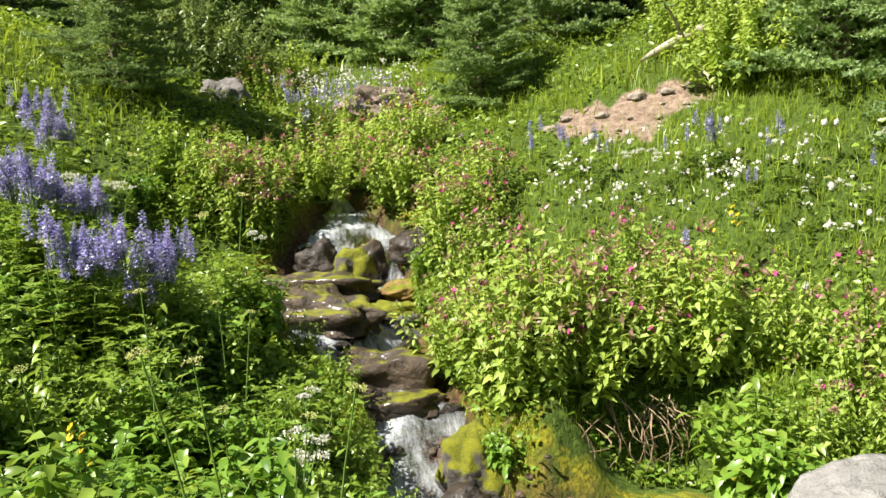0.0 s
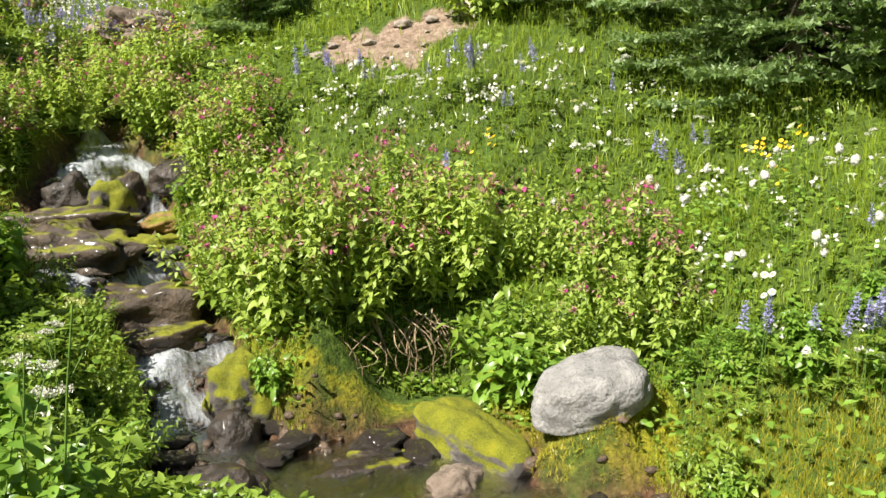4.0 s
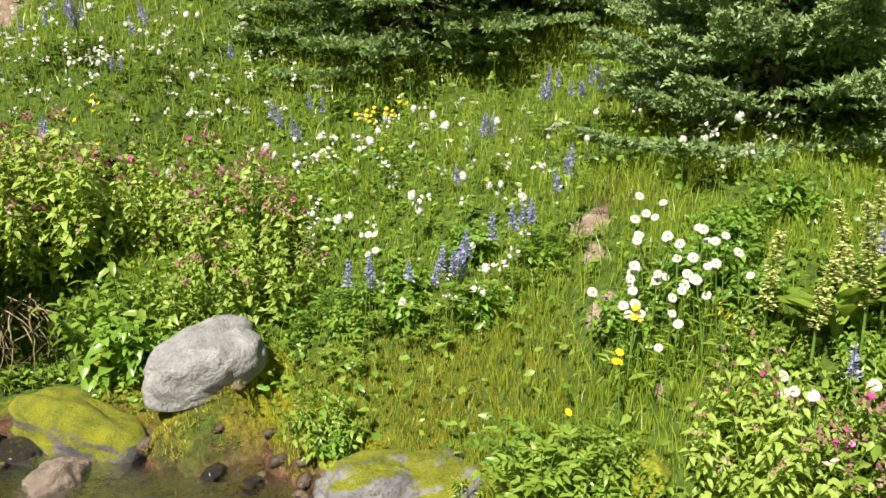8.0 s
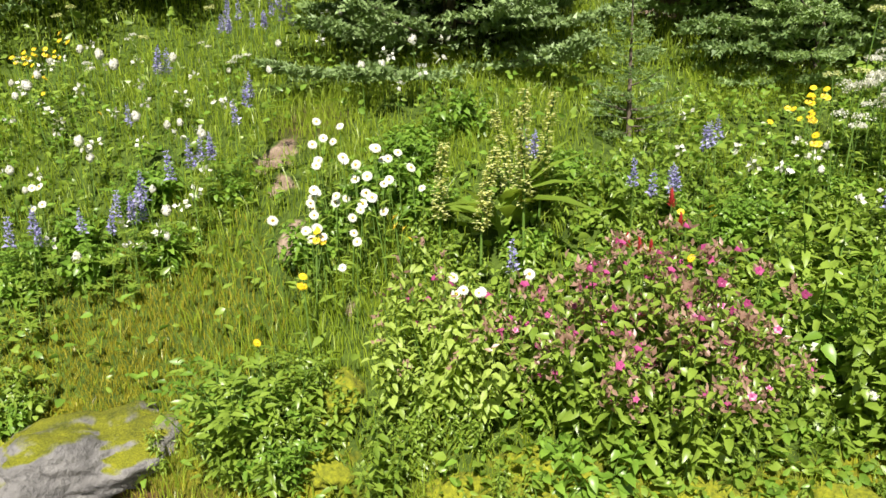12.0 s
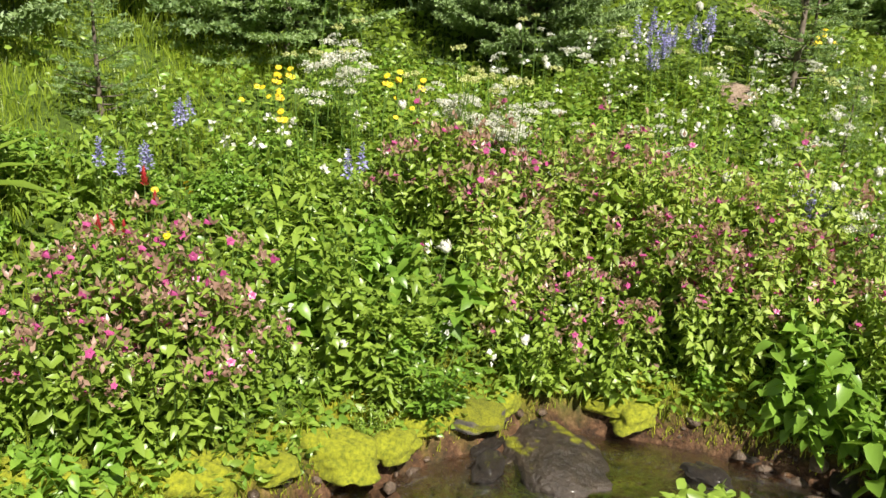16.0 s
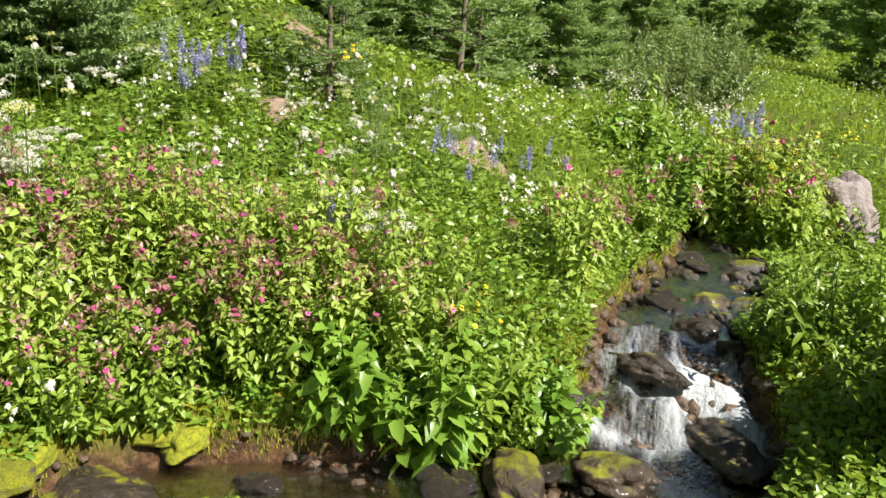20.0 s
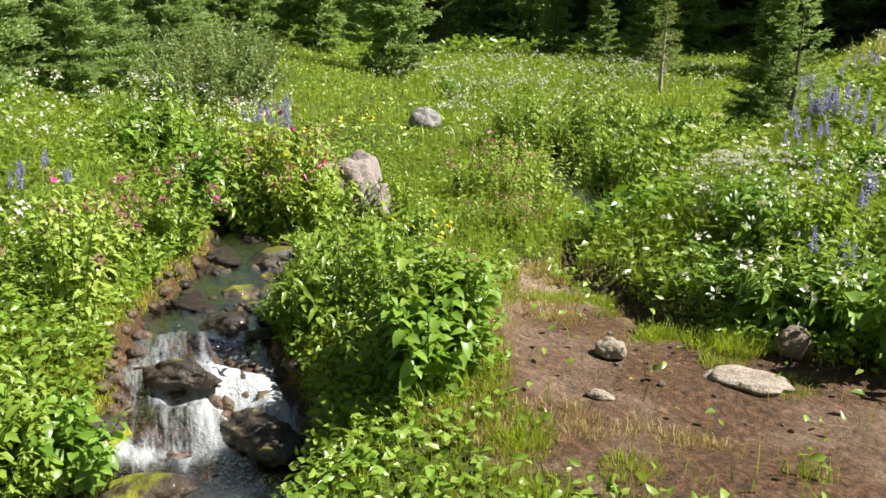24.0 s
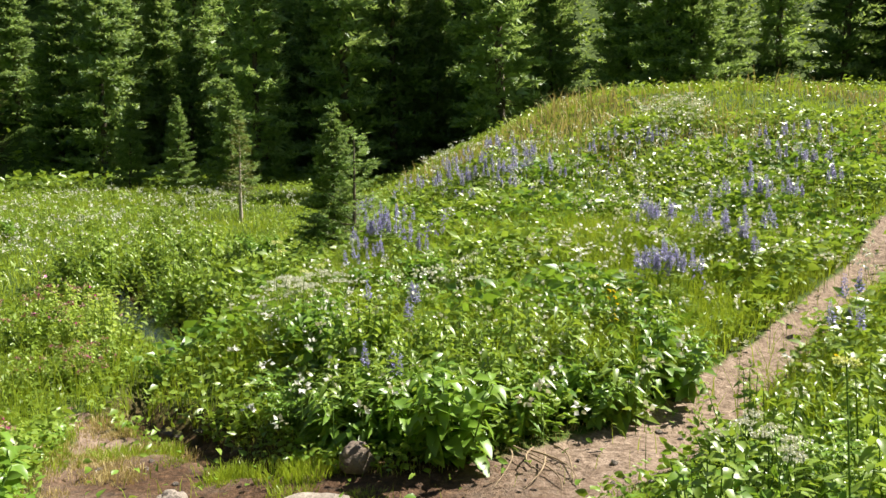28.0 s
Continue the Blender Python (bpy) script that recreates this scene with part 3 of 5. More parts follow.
lay("wet_rock", 21, (3.0, -2.55), (.22, .13, .08), LEDGE, "dark wet rock at the foot of the cascade", turn=-20, z=-.52, level=4)
lay("wet_rock", 33, (3.3, -3.47), (.2, .085, .075), WETROCK, "long black wet rock that parts the white cascade", turn=20, z=-.3, level=5, rough=.25)
lay("wet_rock", 34, (2.82, -3.5), (.26, .13, .075), WETROCK, "broad black wet rock under the cascade", turn=-15, z=-.47, level=5, rough=.25)
lay("wet_rock", 35, (2.85, -2.95), (.18, .12, .07), LEDGE, "dark wet rock at the edge of the pool", turn=40, z=-.5, level=4, rough=.25)
for i, (x, y, r) in enumerate(((3.55, -3.98, .17), (3.85, -4.4, .16), (3.5, -4.28, .12), (4.2, -4.95, .18), (3.75, -4.75, .13), (4.35, -4.6, .14), (3.68, -4.15, .09), (4.0, -4.75, .1))):
    lay("wet_rock", 90 + i, (x, y), (r * .9, r * .65, r * .4), (WETROCK, LEDGE, WETROCK)[i % 3], "dark wet rock in the shallow brook above the cascade", turn=i * 70, z=-.24, sink=.15, level=4, rough=.28, group="rocks above the cascade")
lay("wet_rock", 22, (3.5, -1.0), (.3, .2, .09), WETROCK, "low dark rock lapped by the brook", turn=15, z=-.6, level=4)
lay("mossy_rock", 23, (3.62, -.6), (.2, .12, .08), MOSSROCK, "low stone with moss along the water's edge", turn=70, z=-.46, level=4)
lay("rock_outcrop", 24, (-.45, 8.75), (.5, .2, .2), TANROCK, "weathered rock outcrop on the slope", turn=28, tilt=18, sink=.0, level=5, rough=.42, boxy=.8)
lay("rock_outcrop", 25, (-2.35, 9.0), (.28, .22, .22), GREYROCK, "grey stone in the flowery slope", level=4, rough=.25)
for i, (x, y, r) in enumerate(((1.5, 7.62, .09), (1.72, 7.5, .05), (1.95, 7.42, .06), (2.1, 7.7, .1), (1.2, 7.7, .08), (1.6, 7.38, .045), (2.2, 7.5, .05), (1.05, 7.6, .1), (.0, 8.0, .12), (-.3, 7.95, .1), (.25, 7.9, .09), (1.85, 7.75, .12), (1.4, 7.45, .04), (2.02, 7.58, .04))):
    lay("stone", 70 + i, (x - .1, y - .38), (r * .7, r * .5, r * .4), SLABROCK, "rough tan stone on the bare sandy slope", turn=i * 50, sink=.2, rough=.3, group="stones on the slope")
pebbles = [stone(40 + i, (1.1, .8, .5 + .08 * (i % 3)), 3, .3) for i in range(6)]
for i, me in enumerate(pebbles):
    me.materials.append((WETROCK, WETROCK, HALFMOSS, WETROCK, MOSSROCK, TANROCK)[i])
for line, n in ((BROOK, 100), (FORK, 30)):
    P = np.array(line)[4:] if line is BROOK else np.array(line)[4:8]
    for _ in range(n):
        i = rng.integers(len(P) - 1)
        k, off, r = rng.uniform(), rng.choice([-1, 1]) * rng.uniform(.1, 1.1) ** .6, rng.uniform(.03, .13) ** 1.0
        a, b = P[i], P[i + 1]
        c = a + (b - a) * k
        t_ = unit((b - a)[:2])
        x, y = c[0] - t_[1] * off * c[3], c[1] + t_[0] * off * c[3]
        kind = (0, 1, 3, 0, 1, 3, 0, 1, 3, 2)[rng.integers(10)]
        ob = tagged(new("brook_stone", pebbles[kind]), ("dark wet stone in the brook", "dark wet stone in the brook", "stone with a cap of moss in the brook", "dark wet stone in the brook", "mossy stone in the brook")[kind], "stone", "stones in the brook")
        ob.matrix_world = pose(x, y, c[2] - r * .02, 0, rng.uniform(-15, 15), rng.uniform(0, 360)) @ Matrix.Diagonal((r, r * rng.uniform(.7, 1.1), r * rng.uniform(.6, 1), 1))
pebble_ = stone(47, (1.1, .8, .6), 2, .3)
pebble_.materials.append(SLABROCK)
for _ in range(45):
    i = rng.integers(1, 8)
    a, b = np.array(TRAIL[i]), np.array(TRAIL[i + 1])
    c = a + (b - a) * rng.uniform()
    x, y = c[0] + rng.uniform(-.4, .4), c[1] + rng.uniform(-.3, .3)
    r = rng.uniform(.006, .02)
    ob = tagged(new("pebble", pebble_), "small tan pebble on the trail", "pebble", "pebbles on the trail")
    ob.matrix_world = pose(x, y, float(height(x, y)) + r * .2, 0, 0, rng.uniform(0, 360)) @ Matrix.Diagonal((r, r, r, 1))

def gravel():
    """Small brown stones of the shallow bed, some breaking the surface."""
    bm = bmesh.new()
    bmesh.ops.create_icosphere(bm, subdivisions=1, radius=1)
    V0, T0 = np.array([v.co for v in bm.verts]), np.array([[v.index for v in f.verts] for f in bm.faces])
    bm.free()
    V = []
    for line, n in ((BROOK[9:], 2600), (FORK[1:7], 900)):
        P = np.array(line)
        i, k = rng.integers(len(P) - 1, size=n), rng.uniform(size=(n, 1))
        c, t_ = P[i] + (P[i + 1] - P[i]) * k, unit((P[i + 1] - P[i])[:, :2])
        off = rng.uniform(-1, 1, n) * c[:, 3]
        x, y, r = c[:, 0] - t_[:, 1] * off, c[:, 1] + t_[:, 0] * off, .012 + .04 * rng.uniform(size=n) ** 2
        z = np.maximum(height(x, y), c[:, 2] - .07) + r * rng.uniform(-.2, .5, n)
        V.append((V0[None] * (1 + .2 * rng.normal(size=(n, len(V0), 1))) * (r[:, None] * rng.uniform(.6, 1.3, (n, 3)) * (1, 1, .7))[:, None] + np.stack([x, y, z], 1)[:, None]).reshape(-1, 3))
    V = np.concatenate(V)
    T = (T0[None] + len(V0) * np.arange(len(V) // len(V0))[:, None, None]).reshape(-1, 3)
    tagged(new("gravel", mesh_of("gravel", V, T, BEDROCK, True)), "brown wet gravel in the bed of the brook", "gravel", kind="stuff")


gravel()
cushions = [stone(60 + i, (1, .8, .5), 4, .2) for i in range(3)]
for me in cushions:
    me.materials.append(MOSS)
for x, y, r in ((.04, 4.5, .15), (1.5, 3.78, .16), (1.9, 3.36, .14), (2.56, 1.5, .15), (2.02, 2.5, .15), (3.3, -.12, .16), (2.95, .32, .16), (3.72, -.8, .13), (3.8, -1.25, .12),
                (3.22, -2.35, .14), (3.02, -2.85, .12), (4.5, -5.8, .2), (2.7, .75, .18), (2.5, 1.6, .14), (-.7, 6.55, .14), (3.9, -4.45, .1), (3.76, -1.4, .14), (3.28, -3.05, .1), (3.1, .1, .12), (3.5, -.45, .12), (2.3, 1.9, .15), (3.3, -2.1, .12), (2.42, 1.53, .13), (2.36, 1.42, .12), (2.62, .74, .16), (2.72, .6, .13), (3.27, -.15, .15), (3.4, -.35, .13), (2.5, .95, .12)):
    ob = tagged(new("moss_cushion", cushions[rng.integers(3)]), "cushion of bright yellow-green moss on the bank", "moss", "moss cushions")
    ob.matrix_world = pose(x, y, float(height(x, y)) - r * .22, 0, rng.uniform(-12, 12), rng.uniform(0, 360)) @ Matrix.Diagonal((r * 1.15, r * rng.uniform(.7, 1), r * rng.uniform(.8, 1.1), 1))


# ---- conifers ----
def fir(seed, tall, spread, whorl, twigs, needles, size, bare_=.04, limbs_up=.1, crown=1.0, thick=.2, skirt=.55, paw=0.0, limbs=(5, 8)):
    """Trunk and crown of a conifer: whorls of drooping limbs with needled twigs."""
    r = np.random.default_rng(seed)
    zs = np.linspace(0, tall, 9)
    lean = np.cumsum(r.uniform(-.012, .012, (9, 2)), 0) * tall * .3
    line = np.column_stack([lean, zs])
    trunk = [tube(line, np.linspace(.02 * tall ** .9, .004, 9), 7)]
    B, D, N, L = [], [], [], []
    z = tall * bare_ + .05
    while z < tall * .985:
        rel = z / tall
        reach = spread * ((1 - rel) ** crown) * (skirt + (1 - skirt) * smooth(0, .18, rel)) + .04
        c = np.array([np.interp(z, zs, lean[:, 0]), np.interp(z, zs, lean[:, 1]), z])
        count = int(r.integers(*limbs))
        a0 = r.uniform(0, 6.28)
        for i in range(count):
            a = a0 + i * 6.283 / count + r.uniform(-.3, .3)
            l = reach * r.uniform(.65, 1.12)
            out = np.array([np.cos(a), np.sin(a), 0])
            c[2] = z + r.uniform(-.85, .85) * whorl
            rise = limbs_up + r.uniform(-.1, .1) + .5 * rel - .25 * (1 - rel)
            s = np.linspace(0, 1, 5)
            pts = c + out * (s * l)[:, None] + np.array([0, 0, 1]) * (l * (rise * s + .18 * s ** 3))[:, None]
            if l > (.25 if tall < 4 else .8):
                trunk.append(tube(pts, np.linspace(.012 * l + .004, .002, 5), 3))
            m = max(3, int(twigs * l / spread))
            k = r.uniform(.22, 1, m) ** .75
            side = np.where(r.uniform(size=m) < .5, -1, 1)
            across = np.array([-out[1], out[0], 0])
            base = c + out * (k * l)[:, None] + np.array([0, 0, 1]) * (l * (rise * k + .18 * k ** 3))[:, None]
            way = out * r.uniform(.5, 1.0, m)[:, None] + across * (side * r.uniform(.2, .95, m))[:, None] + np.array([0, 0, 1]) * r.uniform(-.15, .25, m)[:, None]
            if paw:
                base = base + across * (side * r.uniform(0, .4, m) * l * (1.08 - k))[:, None]
            B.append(base), D.append(unit(way)), L.append(paw * r.uniform(.7, 1.3, m) if paw else l * r.uniform(.16, .34, m) * (1.15 - .5 * k) + size * 1.2)
        z += whorl * (.6 + .6 * (1 - rel)) * r.uniform(.8, 1.2)
    B, D, L = np.concatenate(B), np.concatenate(D), np.concatenate(L)
    n = len(B)
    B, D, L = (np.repeat(v, needles, 0) for v in (B, D, L))
    k = np.tile(np.linspace(0, 1, needles), n) + r.uniform(-.05, .05, len(B))
    around = unit(r.normal(size=B.shape) * ((1, 1, 1) if paw else (1, 1, .4)) + np.array([0, 0, .3]))
    way = unit(D * (.45 if paw else .75) + around * .75)
    P = B + D * (k * L)[:, None]
    S = unit(np.cross(way, r.normal(size=B.shape)))
    nl = size * r.uniform(.7, 1.3, len(B))[:, None]
    m = 5000 if paw else 1500 if tall > 4 else 0     # short needles in the dense inside of the crown
    k = r.uniform(.02, .9, m)
    a, q = r.uniform(0, 6.283, m), np.sqrt(r.uniform(0, .3, m)) * spread * (1 - k) ** crown
    C = np.stack([q * np.cos(a), q * np.sin(a), k * tall], 1)
    P, way = np.concatenate([P, C]), np.concatenate([way, unit(np.stack([np.cos(a), np.sin(a), 0 * a], 1) + .7 * r.normal(size=(m, 3)))])
    S, nl = np.concatenate([S, unit(r.normal(size=(m, 3)))]), np.concatenate([nl, (size * 1.8 * r.uniform(.7, 1.3, m))[:, None]])
    wide = np.concatenate([np.full(len(P) - m, thick), np.full(m, .3)])[:, None]
    V = np.stack([P - S * nl * wide, P + S * nl * wide, P + way * nl], 1).reshape(-1, 3)
    return join(*trunk), (V, np.arange(len(V)).reshape(-1, 3))


def conifer(name, label, needles, *args, bark=None):
    wood, crown = fir(*args)
    t = root(name, wood, bark or BARK, label, "tree", "conifers")
    part("crown", crown, needles, t, smooth_=False)
    t.matrix_world = pose(0, 0, -60)
    return t


kinds = {
    "near": conifer("fir_tree", "dense dark green fir with lit branch tips", NEEDLE, 1, 3.6, 1.2, .19, 84, 14, .042, .01, .0, .9, .3, .85, .15, (7, 10)),
    "open": conifer("fir_tree", "open-limbed fir with a bare grey lower trunk", NEEDLE, 2, 5.0, 1.8, .24, 100, 14, .044, .02, -.16, .7, .28, .7, .17, (7, 10)),
    "blue": conifer("fir_tree", "bushy blue-green young fir with pale branch tips", NEEDLE_BLUE, 3, 3.0, 1.25, .16, 130, 16, .036, .0, .14, .7, .3, .95, .13, (8, 11)),
    "young": conifer("young_fir", "small slender young fir among the flowers", NEEDLE, 4, 1.3, .36, .11, 16, 12, .028, .02, .2, .8, .2),
    "tall": conifer("fir_tree", "tall narrow fir at the meadow's edge", NEEDLE, 5, 8.0, 1.35, .4, 32, 9, .17, .02, -.1, .85, .2),
    "tall2": conifer("fir_tree", "tall ragged fir in the forest edge", NEEDLE, 6, 10.5, 1.6, .48, 32, 9, .19, .02, -.1, .85, .2),
    "mid": conifer("fir_tree", "middling fir with drooping limbs", NEEDLE, 7, 4.6, 1.1, .25, 46, 10, .08, .02, .0, .9, .22, .7, 0, (7, 10)),
    "far": conifer("fir_tree", "middling fir in the forest edge", NEEDLE, 9, 5.0, 1.15, .28, 32, 9, .13, .02, .1, .9, .2),
}
dead = conifer("dead_fir", "small half-dead fir with brown needles and a pale trunk", NEEDLE_DULL, 8, 3.0, .6, .2, 9, 8, .06, .3, bark=DEADWOOD)


def plant_tree(kind, x, y, s=1.0):
    t = copy_thing(kinds[kind], pose(x, y, float(height(x, y)) - .08, rng.uniform(-2, 2), rng.uniform(-2, 2), rng.uniform(0, 360)))
    t.scale = (s * rng.uniform(.92, 1.08), s * rng.uniform(.92, 1.08), s)
    return t


for kind, x, y, s in [("open", -3.0, 7.7, .46), ("near", -5.2, 10.2, .75), ("mid", -3.9, 12.4, .75), ("mid", -3.2, 13.4, .8), ("mid", -1.95, 12.6, .75), ("mid", -1.3, 12.2, .8),
                      ("mid", -.6, 11.4, .75), ("near", .42, 8.35, .5), ("mid", -.1, 10.8, .75), ("near", 1.4, 9.5, .8), ("near", 2.2, 9.6, .8), ("near", 3.0, 9.7, .9)]:
    plant_tree(kind, x, y, s)
for kind, x, y, s in [("near", 3.4, 7.0, .85), ("near", 3.2, 8.2, .8), ("open", 4.4, 5.5, .9), ("near", 5.1, 6.2, 1.0), ("near", 5.9, 5.5, 1.1), ("blue", 4.95, 2.5, .85), ("near", 6.0, 3.3, 1.0), ("young", 4.4, 1.12, .62),
                      ("near", 6.3, 1.0, .8), ("near", 5.95, .55, .6), ("blue", 6.2, -1.0, .62), ("mid", 7.4, -.4, .8), ("mid", 7.2, 1.6, .8), ("young", 5.9, -2.7, 1.0), ("young", 6.1, -2.85, .7), ("young", 5.2, -2.75, .4), ("young", 7.3, -4.4, 1.5), ("mid", 7.7, -3.5, .45), ("young", 7.7, -4.8, 1.7), ("mid", 9.8, -6.5, .5), ("mid", 11.4, -8.9, .55), ("mid", 12.1, -8.9, .6)]:
    plant_tree(kind, x, y, s)
for kind, x, y, s in [("near", 4.15, 5.75, .36), ("near", 4.95, 5.6, .4), ("mid", 7.9, -3.9, .5), ("mid", 9.3, -3.6, .55), ("mid", 8.7, -3.2, .5), ("mid", 10.2, -4.2, .6), ("mid", 9.6, -7.0, .5), ("mid", 8.3, -5.1, .6), ("young", 8.2, -4.5, 1.6), ("mid", 8.9, -4.6, .75), ("mid", 9.8, -6.0, .7), ("mid", 10.4, -5.2, .9), ("mid", 10.9, -8.2, .65), ("mid", 12.6, -8.4, .9), ("mid", 12.3, -10.6, .7),
                      ("tall", 16.0, -15.6, .6), ("tall", 17.3, -19.9, .7), ("tall", 14.0, -9.5, .6), ("mid", 13.5, -11.6, .8), ("mid", 2.5, -11.3, .42), ("young", 2.2, -11.0, 1.2), ("mid", 8.5, -24, .7), ("mid", 10.5, -25, .6), ("mid", 12.3, -25.4, .6)]:
    plant_tree(kind, x, y, s)
dead.matrix_world = pose(6.2, -18.2, float(height(6.2, -18.2)) - .1) @ Matrix.Diagonal((.9, .9, .72, 1))
for n, (x0, x1, y0, y1, a, b) in ((26, (-9, 16, 14.5, 24, .8, 1.3)), (16, (9.0, 15, -3.5, 14, .55, 1.1)), (20, (13, 24, -20, -4, .6, 1.0)), (50, (6, 32, -50, -29, .8, 1.35)), (40, (-16, 9, -40, -24, .7, 1.2)), (14, (0, 9, -46, -32, .9, 1.4))):
    for _ in range(n):
        plant_tree(("tall", "tall2", "far", "tall2")[rng.integers(4)], rng.uniform(x0, x1), rng.uniform(y0, y1), rng.uniform(a, b))
for o in list(kinds.values()):
    for c in (*o.children, o):
        bpy.data.objects.remove(c)


# ---- dead wood ----
def bent(a, b, bow, n=7):
    a, b = np.array(a, float), np.array(b, float)
    k = np.linspace(0, 1, n)
    return a + (b - a) * k[:, None] + np.array(bow) * np.sin(np.pi * k)[:, None]


def on(x, y, up=0.0):
    return (x, y, float(height(x, y)) + up)


LOG_A, LOG_B = (1.85, 7.8), (3.1, 8.05)
log = root("fallen_log", tube(bent(on(*LOG_A, .05), on(*LOG_B, .1), (0, 0, .06), 9), [.004, .035, .045, .05, .055, .06, .06, .05, .004], 8), DEADWOOD, "weathered grey log fallen across the slope", "log")
for k, dx in ((.35, -.22), (.65, -.15)):
    a = np.array(on(LOG_A[0] + (LOG_B[0] - LOG_A[0]) * k, LOG_A[1] + (LOG_B[1] - LOG_A[1]) * k, .12))
    part("branch", tube(bent(a, a + (dx, -.22, .25), (0, 0, .03)), np.linspace(.02, .006, 7), 5), DEADWOOD, log)
snag = root("stump", tube(bent(on(2.3, 7.3, -.05), on(2.22, 7.26, .2), (.02, 0, 0)), np.linspace(.05, .02, 7), 7), DEADWOOD, "pale broken stump with splayed roots", "stump")
for i in range(3):
    a = 2.6 + i * 1.3
    part("root", tube(bent(on(2.3, 7.3, .1), on(2.3 + .13 * math.cos(a), 7.28 + .12 * math.sin(a)), (0, 0, .05)), np.linspace(.025, .008, 7), 5), DEADWOOD, snag)
hang = tagged(new("bank_roots"), "dry pale roots hanging from the undercut bank", "roots")
for i in range(46):
    x = rng.uniform(.3, 1.2)
    y = 4.28 + rng.uniform(-.08, .05) + .1 * (x - .5)
    a = rng.uniform(-.12, .15)
    part("root", tube(bent((x, y, rng.uniform(.12, .22)), (x + a, y - rng.uniform(.05, .16), rng.uniform(-.2, .02)), (rng.uniform(-.14, .14), -.07, rng.uniform(-.04, .04))), np.linspace(.005, .002, 7), 3), TWIG, hang)
twigs = tagged(new("trail_roots"), "thin dark roots laid bare at the trail's edge", "roots")
for i in range(7):
    x, y = rng.uniform(-.05, .2), rng.uniform(-5.25, -5.1)
    e = (x - rng.uniform(-.1, .35), y + rng.uniform(.15, .4))
    part("root", tube(bent((x, y, float(height(x, y)) + .05), (*e, float(height(*e)) + .004), (rng.uniform(-.1, .1), rng.uniform(-.07, .07), .02)), np.linspace(.006, .002, 7), 4), TWIG, twigs)

# ---- low plants ----
UP = np.array([0, 0, 1.0])


def free(x, y, trail=True):
    """Where plants grow: off the water and, if asked, off the trail and the bare places."""
    d, s, l, half = along(BROOK + FORK[1:], x, y)
    e, s, l, w = along(RILL, x, y)
    o, s, l, v = along(OUTLET, x, y)
    ok = (d > half - .02) & (np.hypot((x - .9) / .5, (y - 3.95) / .2) > 1) & ((e > w) | (w < .06)) & (o > v * 1.2)
    return ok & (bare(x, y) < .45) if trail else ok


def thin(x, y):
    """How sparse plants are on bare ground."""
    return smooth(.1, .6, bare(x, y) + .25 * waves(x, y, .11, 4)) * .985


def fan(n, r0, r1, a0=-36, a1=208):
    """Even scatter over the part of the meadow between two distances and bearings."""
    r = np.sqrt(rng.uniform(r0 ** 2, r1 ** 2, n))
    a = np.radians(rng.uniform(a0, a1, n))
    return .35 + r * np.sin(a), -.6 + r * np.cos(a)


def lush(x, y):
    """1 where broad leaves rule, 0 where grass does."""
    k = .42 + .35 * waves(x, y, .8, 6)
    k = np.where((x > 1.6) & (y > 1.0) & (y < 7.5), k - .3, k)
    k = np.where((x > 2) & (y < .3) & (y > -4.5), k + .4, k)
    k = np.where((x > 3.6) & (y < 2.6) & (y > .3), k - .25, k)
    k = np.where((y > 1) & (x < .3), k + .35, k)
    k = np.where((y < -4) & (y > -7), k + .2, k)
    return np.clip(k, .06, .95)


def golden(x, y):
    """The strip of short golden turf along the brook."""
    return np.clip(1.3 - np.hypot((x - 2.3) / .62, (y - 2.5) / .72), 0, 1)


def carpet_leaves(name, n, r0, r1, size, tall, material, label, want, a0=-36, a1=208):
    x, y = fan(n, r0, r1, a0, a1)
    keep = free(x, y, False) & (rng.uniform(size=n) < want(x, y)) & (rng.uniform(size=n) > thin(x, y))
    x, y = x[keep], y[keep]
    m = len(x)
    hgt = tall * (.65 + .5 * waves(x, y, .33, 8)) * rng.uniform(.05, 1, m) ** .6
    P = np.stack([x, y, height(x, y) + np.maximum(hgt, .01)], 1)
    a = rng.uniform(0, 6.283, m)
    D = np.stack([np.cos(a), np.sin(a), rng.uniform(-.35, .75, m)], 1)
    L = size * rng.uniform(.6, 1.35, m)
    ob = new(name, mesh_of(name, *leaves(P, D, UP + .9 * rng.normal(size=(m, 3)), L, L * rng.uniform(.4, .65, m), fine=r1 < 6), material))
    return tagged(ob, label, "plants", kind="stuff")


def carpet_grass(name, n, r0, r1, tall, wide, material, label, want, a0=-36, a1=208):
    x, y = fan(n, r0, r1, a0, a1)
    keep = free(x, y, False) & (rng.uniform(size=n) < want(x, y)) & (rng.uniform(size=n) > thin(x, y))
    x, y = x[keep], y[keep]
    m = len(x)
    P = np.stack([x, y, height(x, y) - .01], 1)
    H = tall * rng.uniform(.45, 1.2, m) * (1 + .35 * waves(x, y, .5, 9))
    bend = np.column_stack([rng.normal(size=(m, 2)) * (.32 * H)[:, None], np.zeros(m)])
    ob = new(name, mesh_of(name, *blades(P, H, wide * rng.uniform(.6, 1.3, m), bend), material))
    return tagged(ob, label, "grass", kind="stuff")


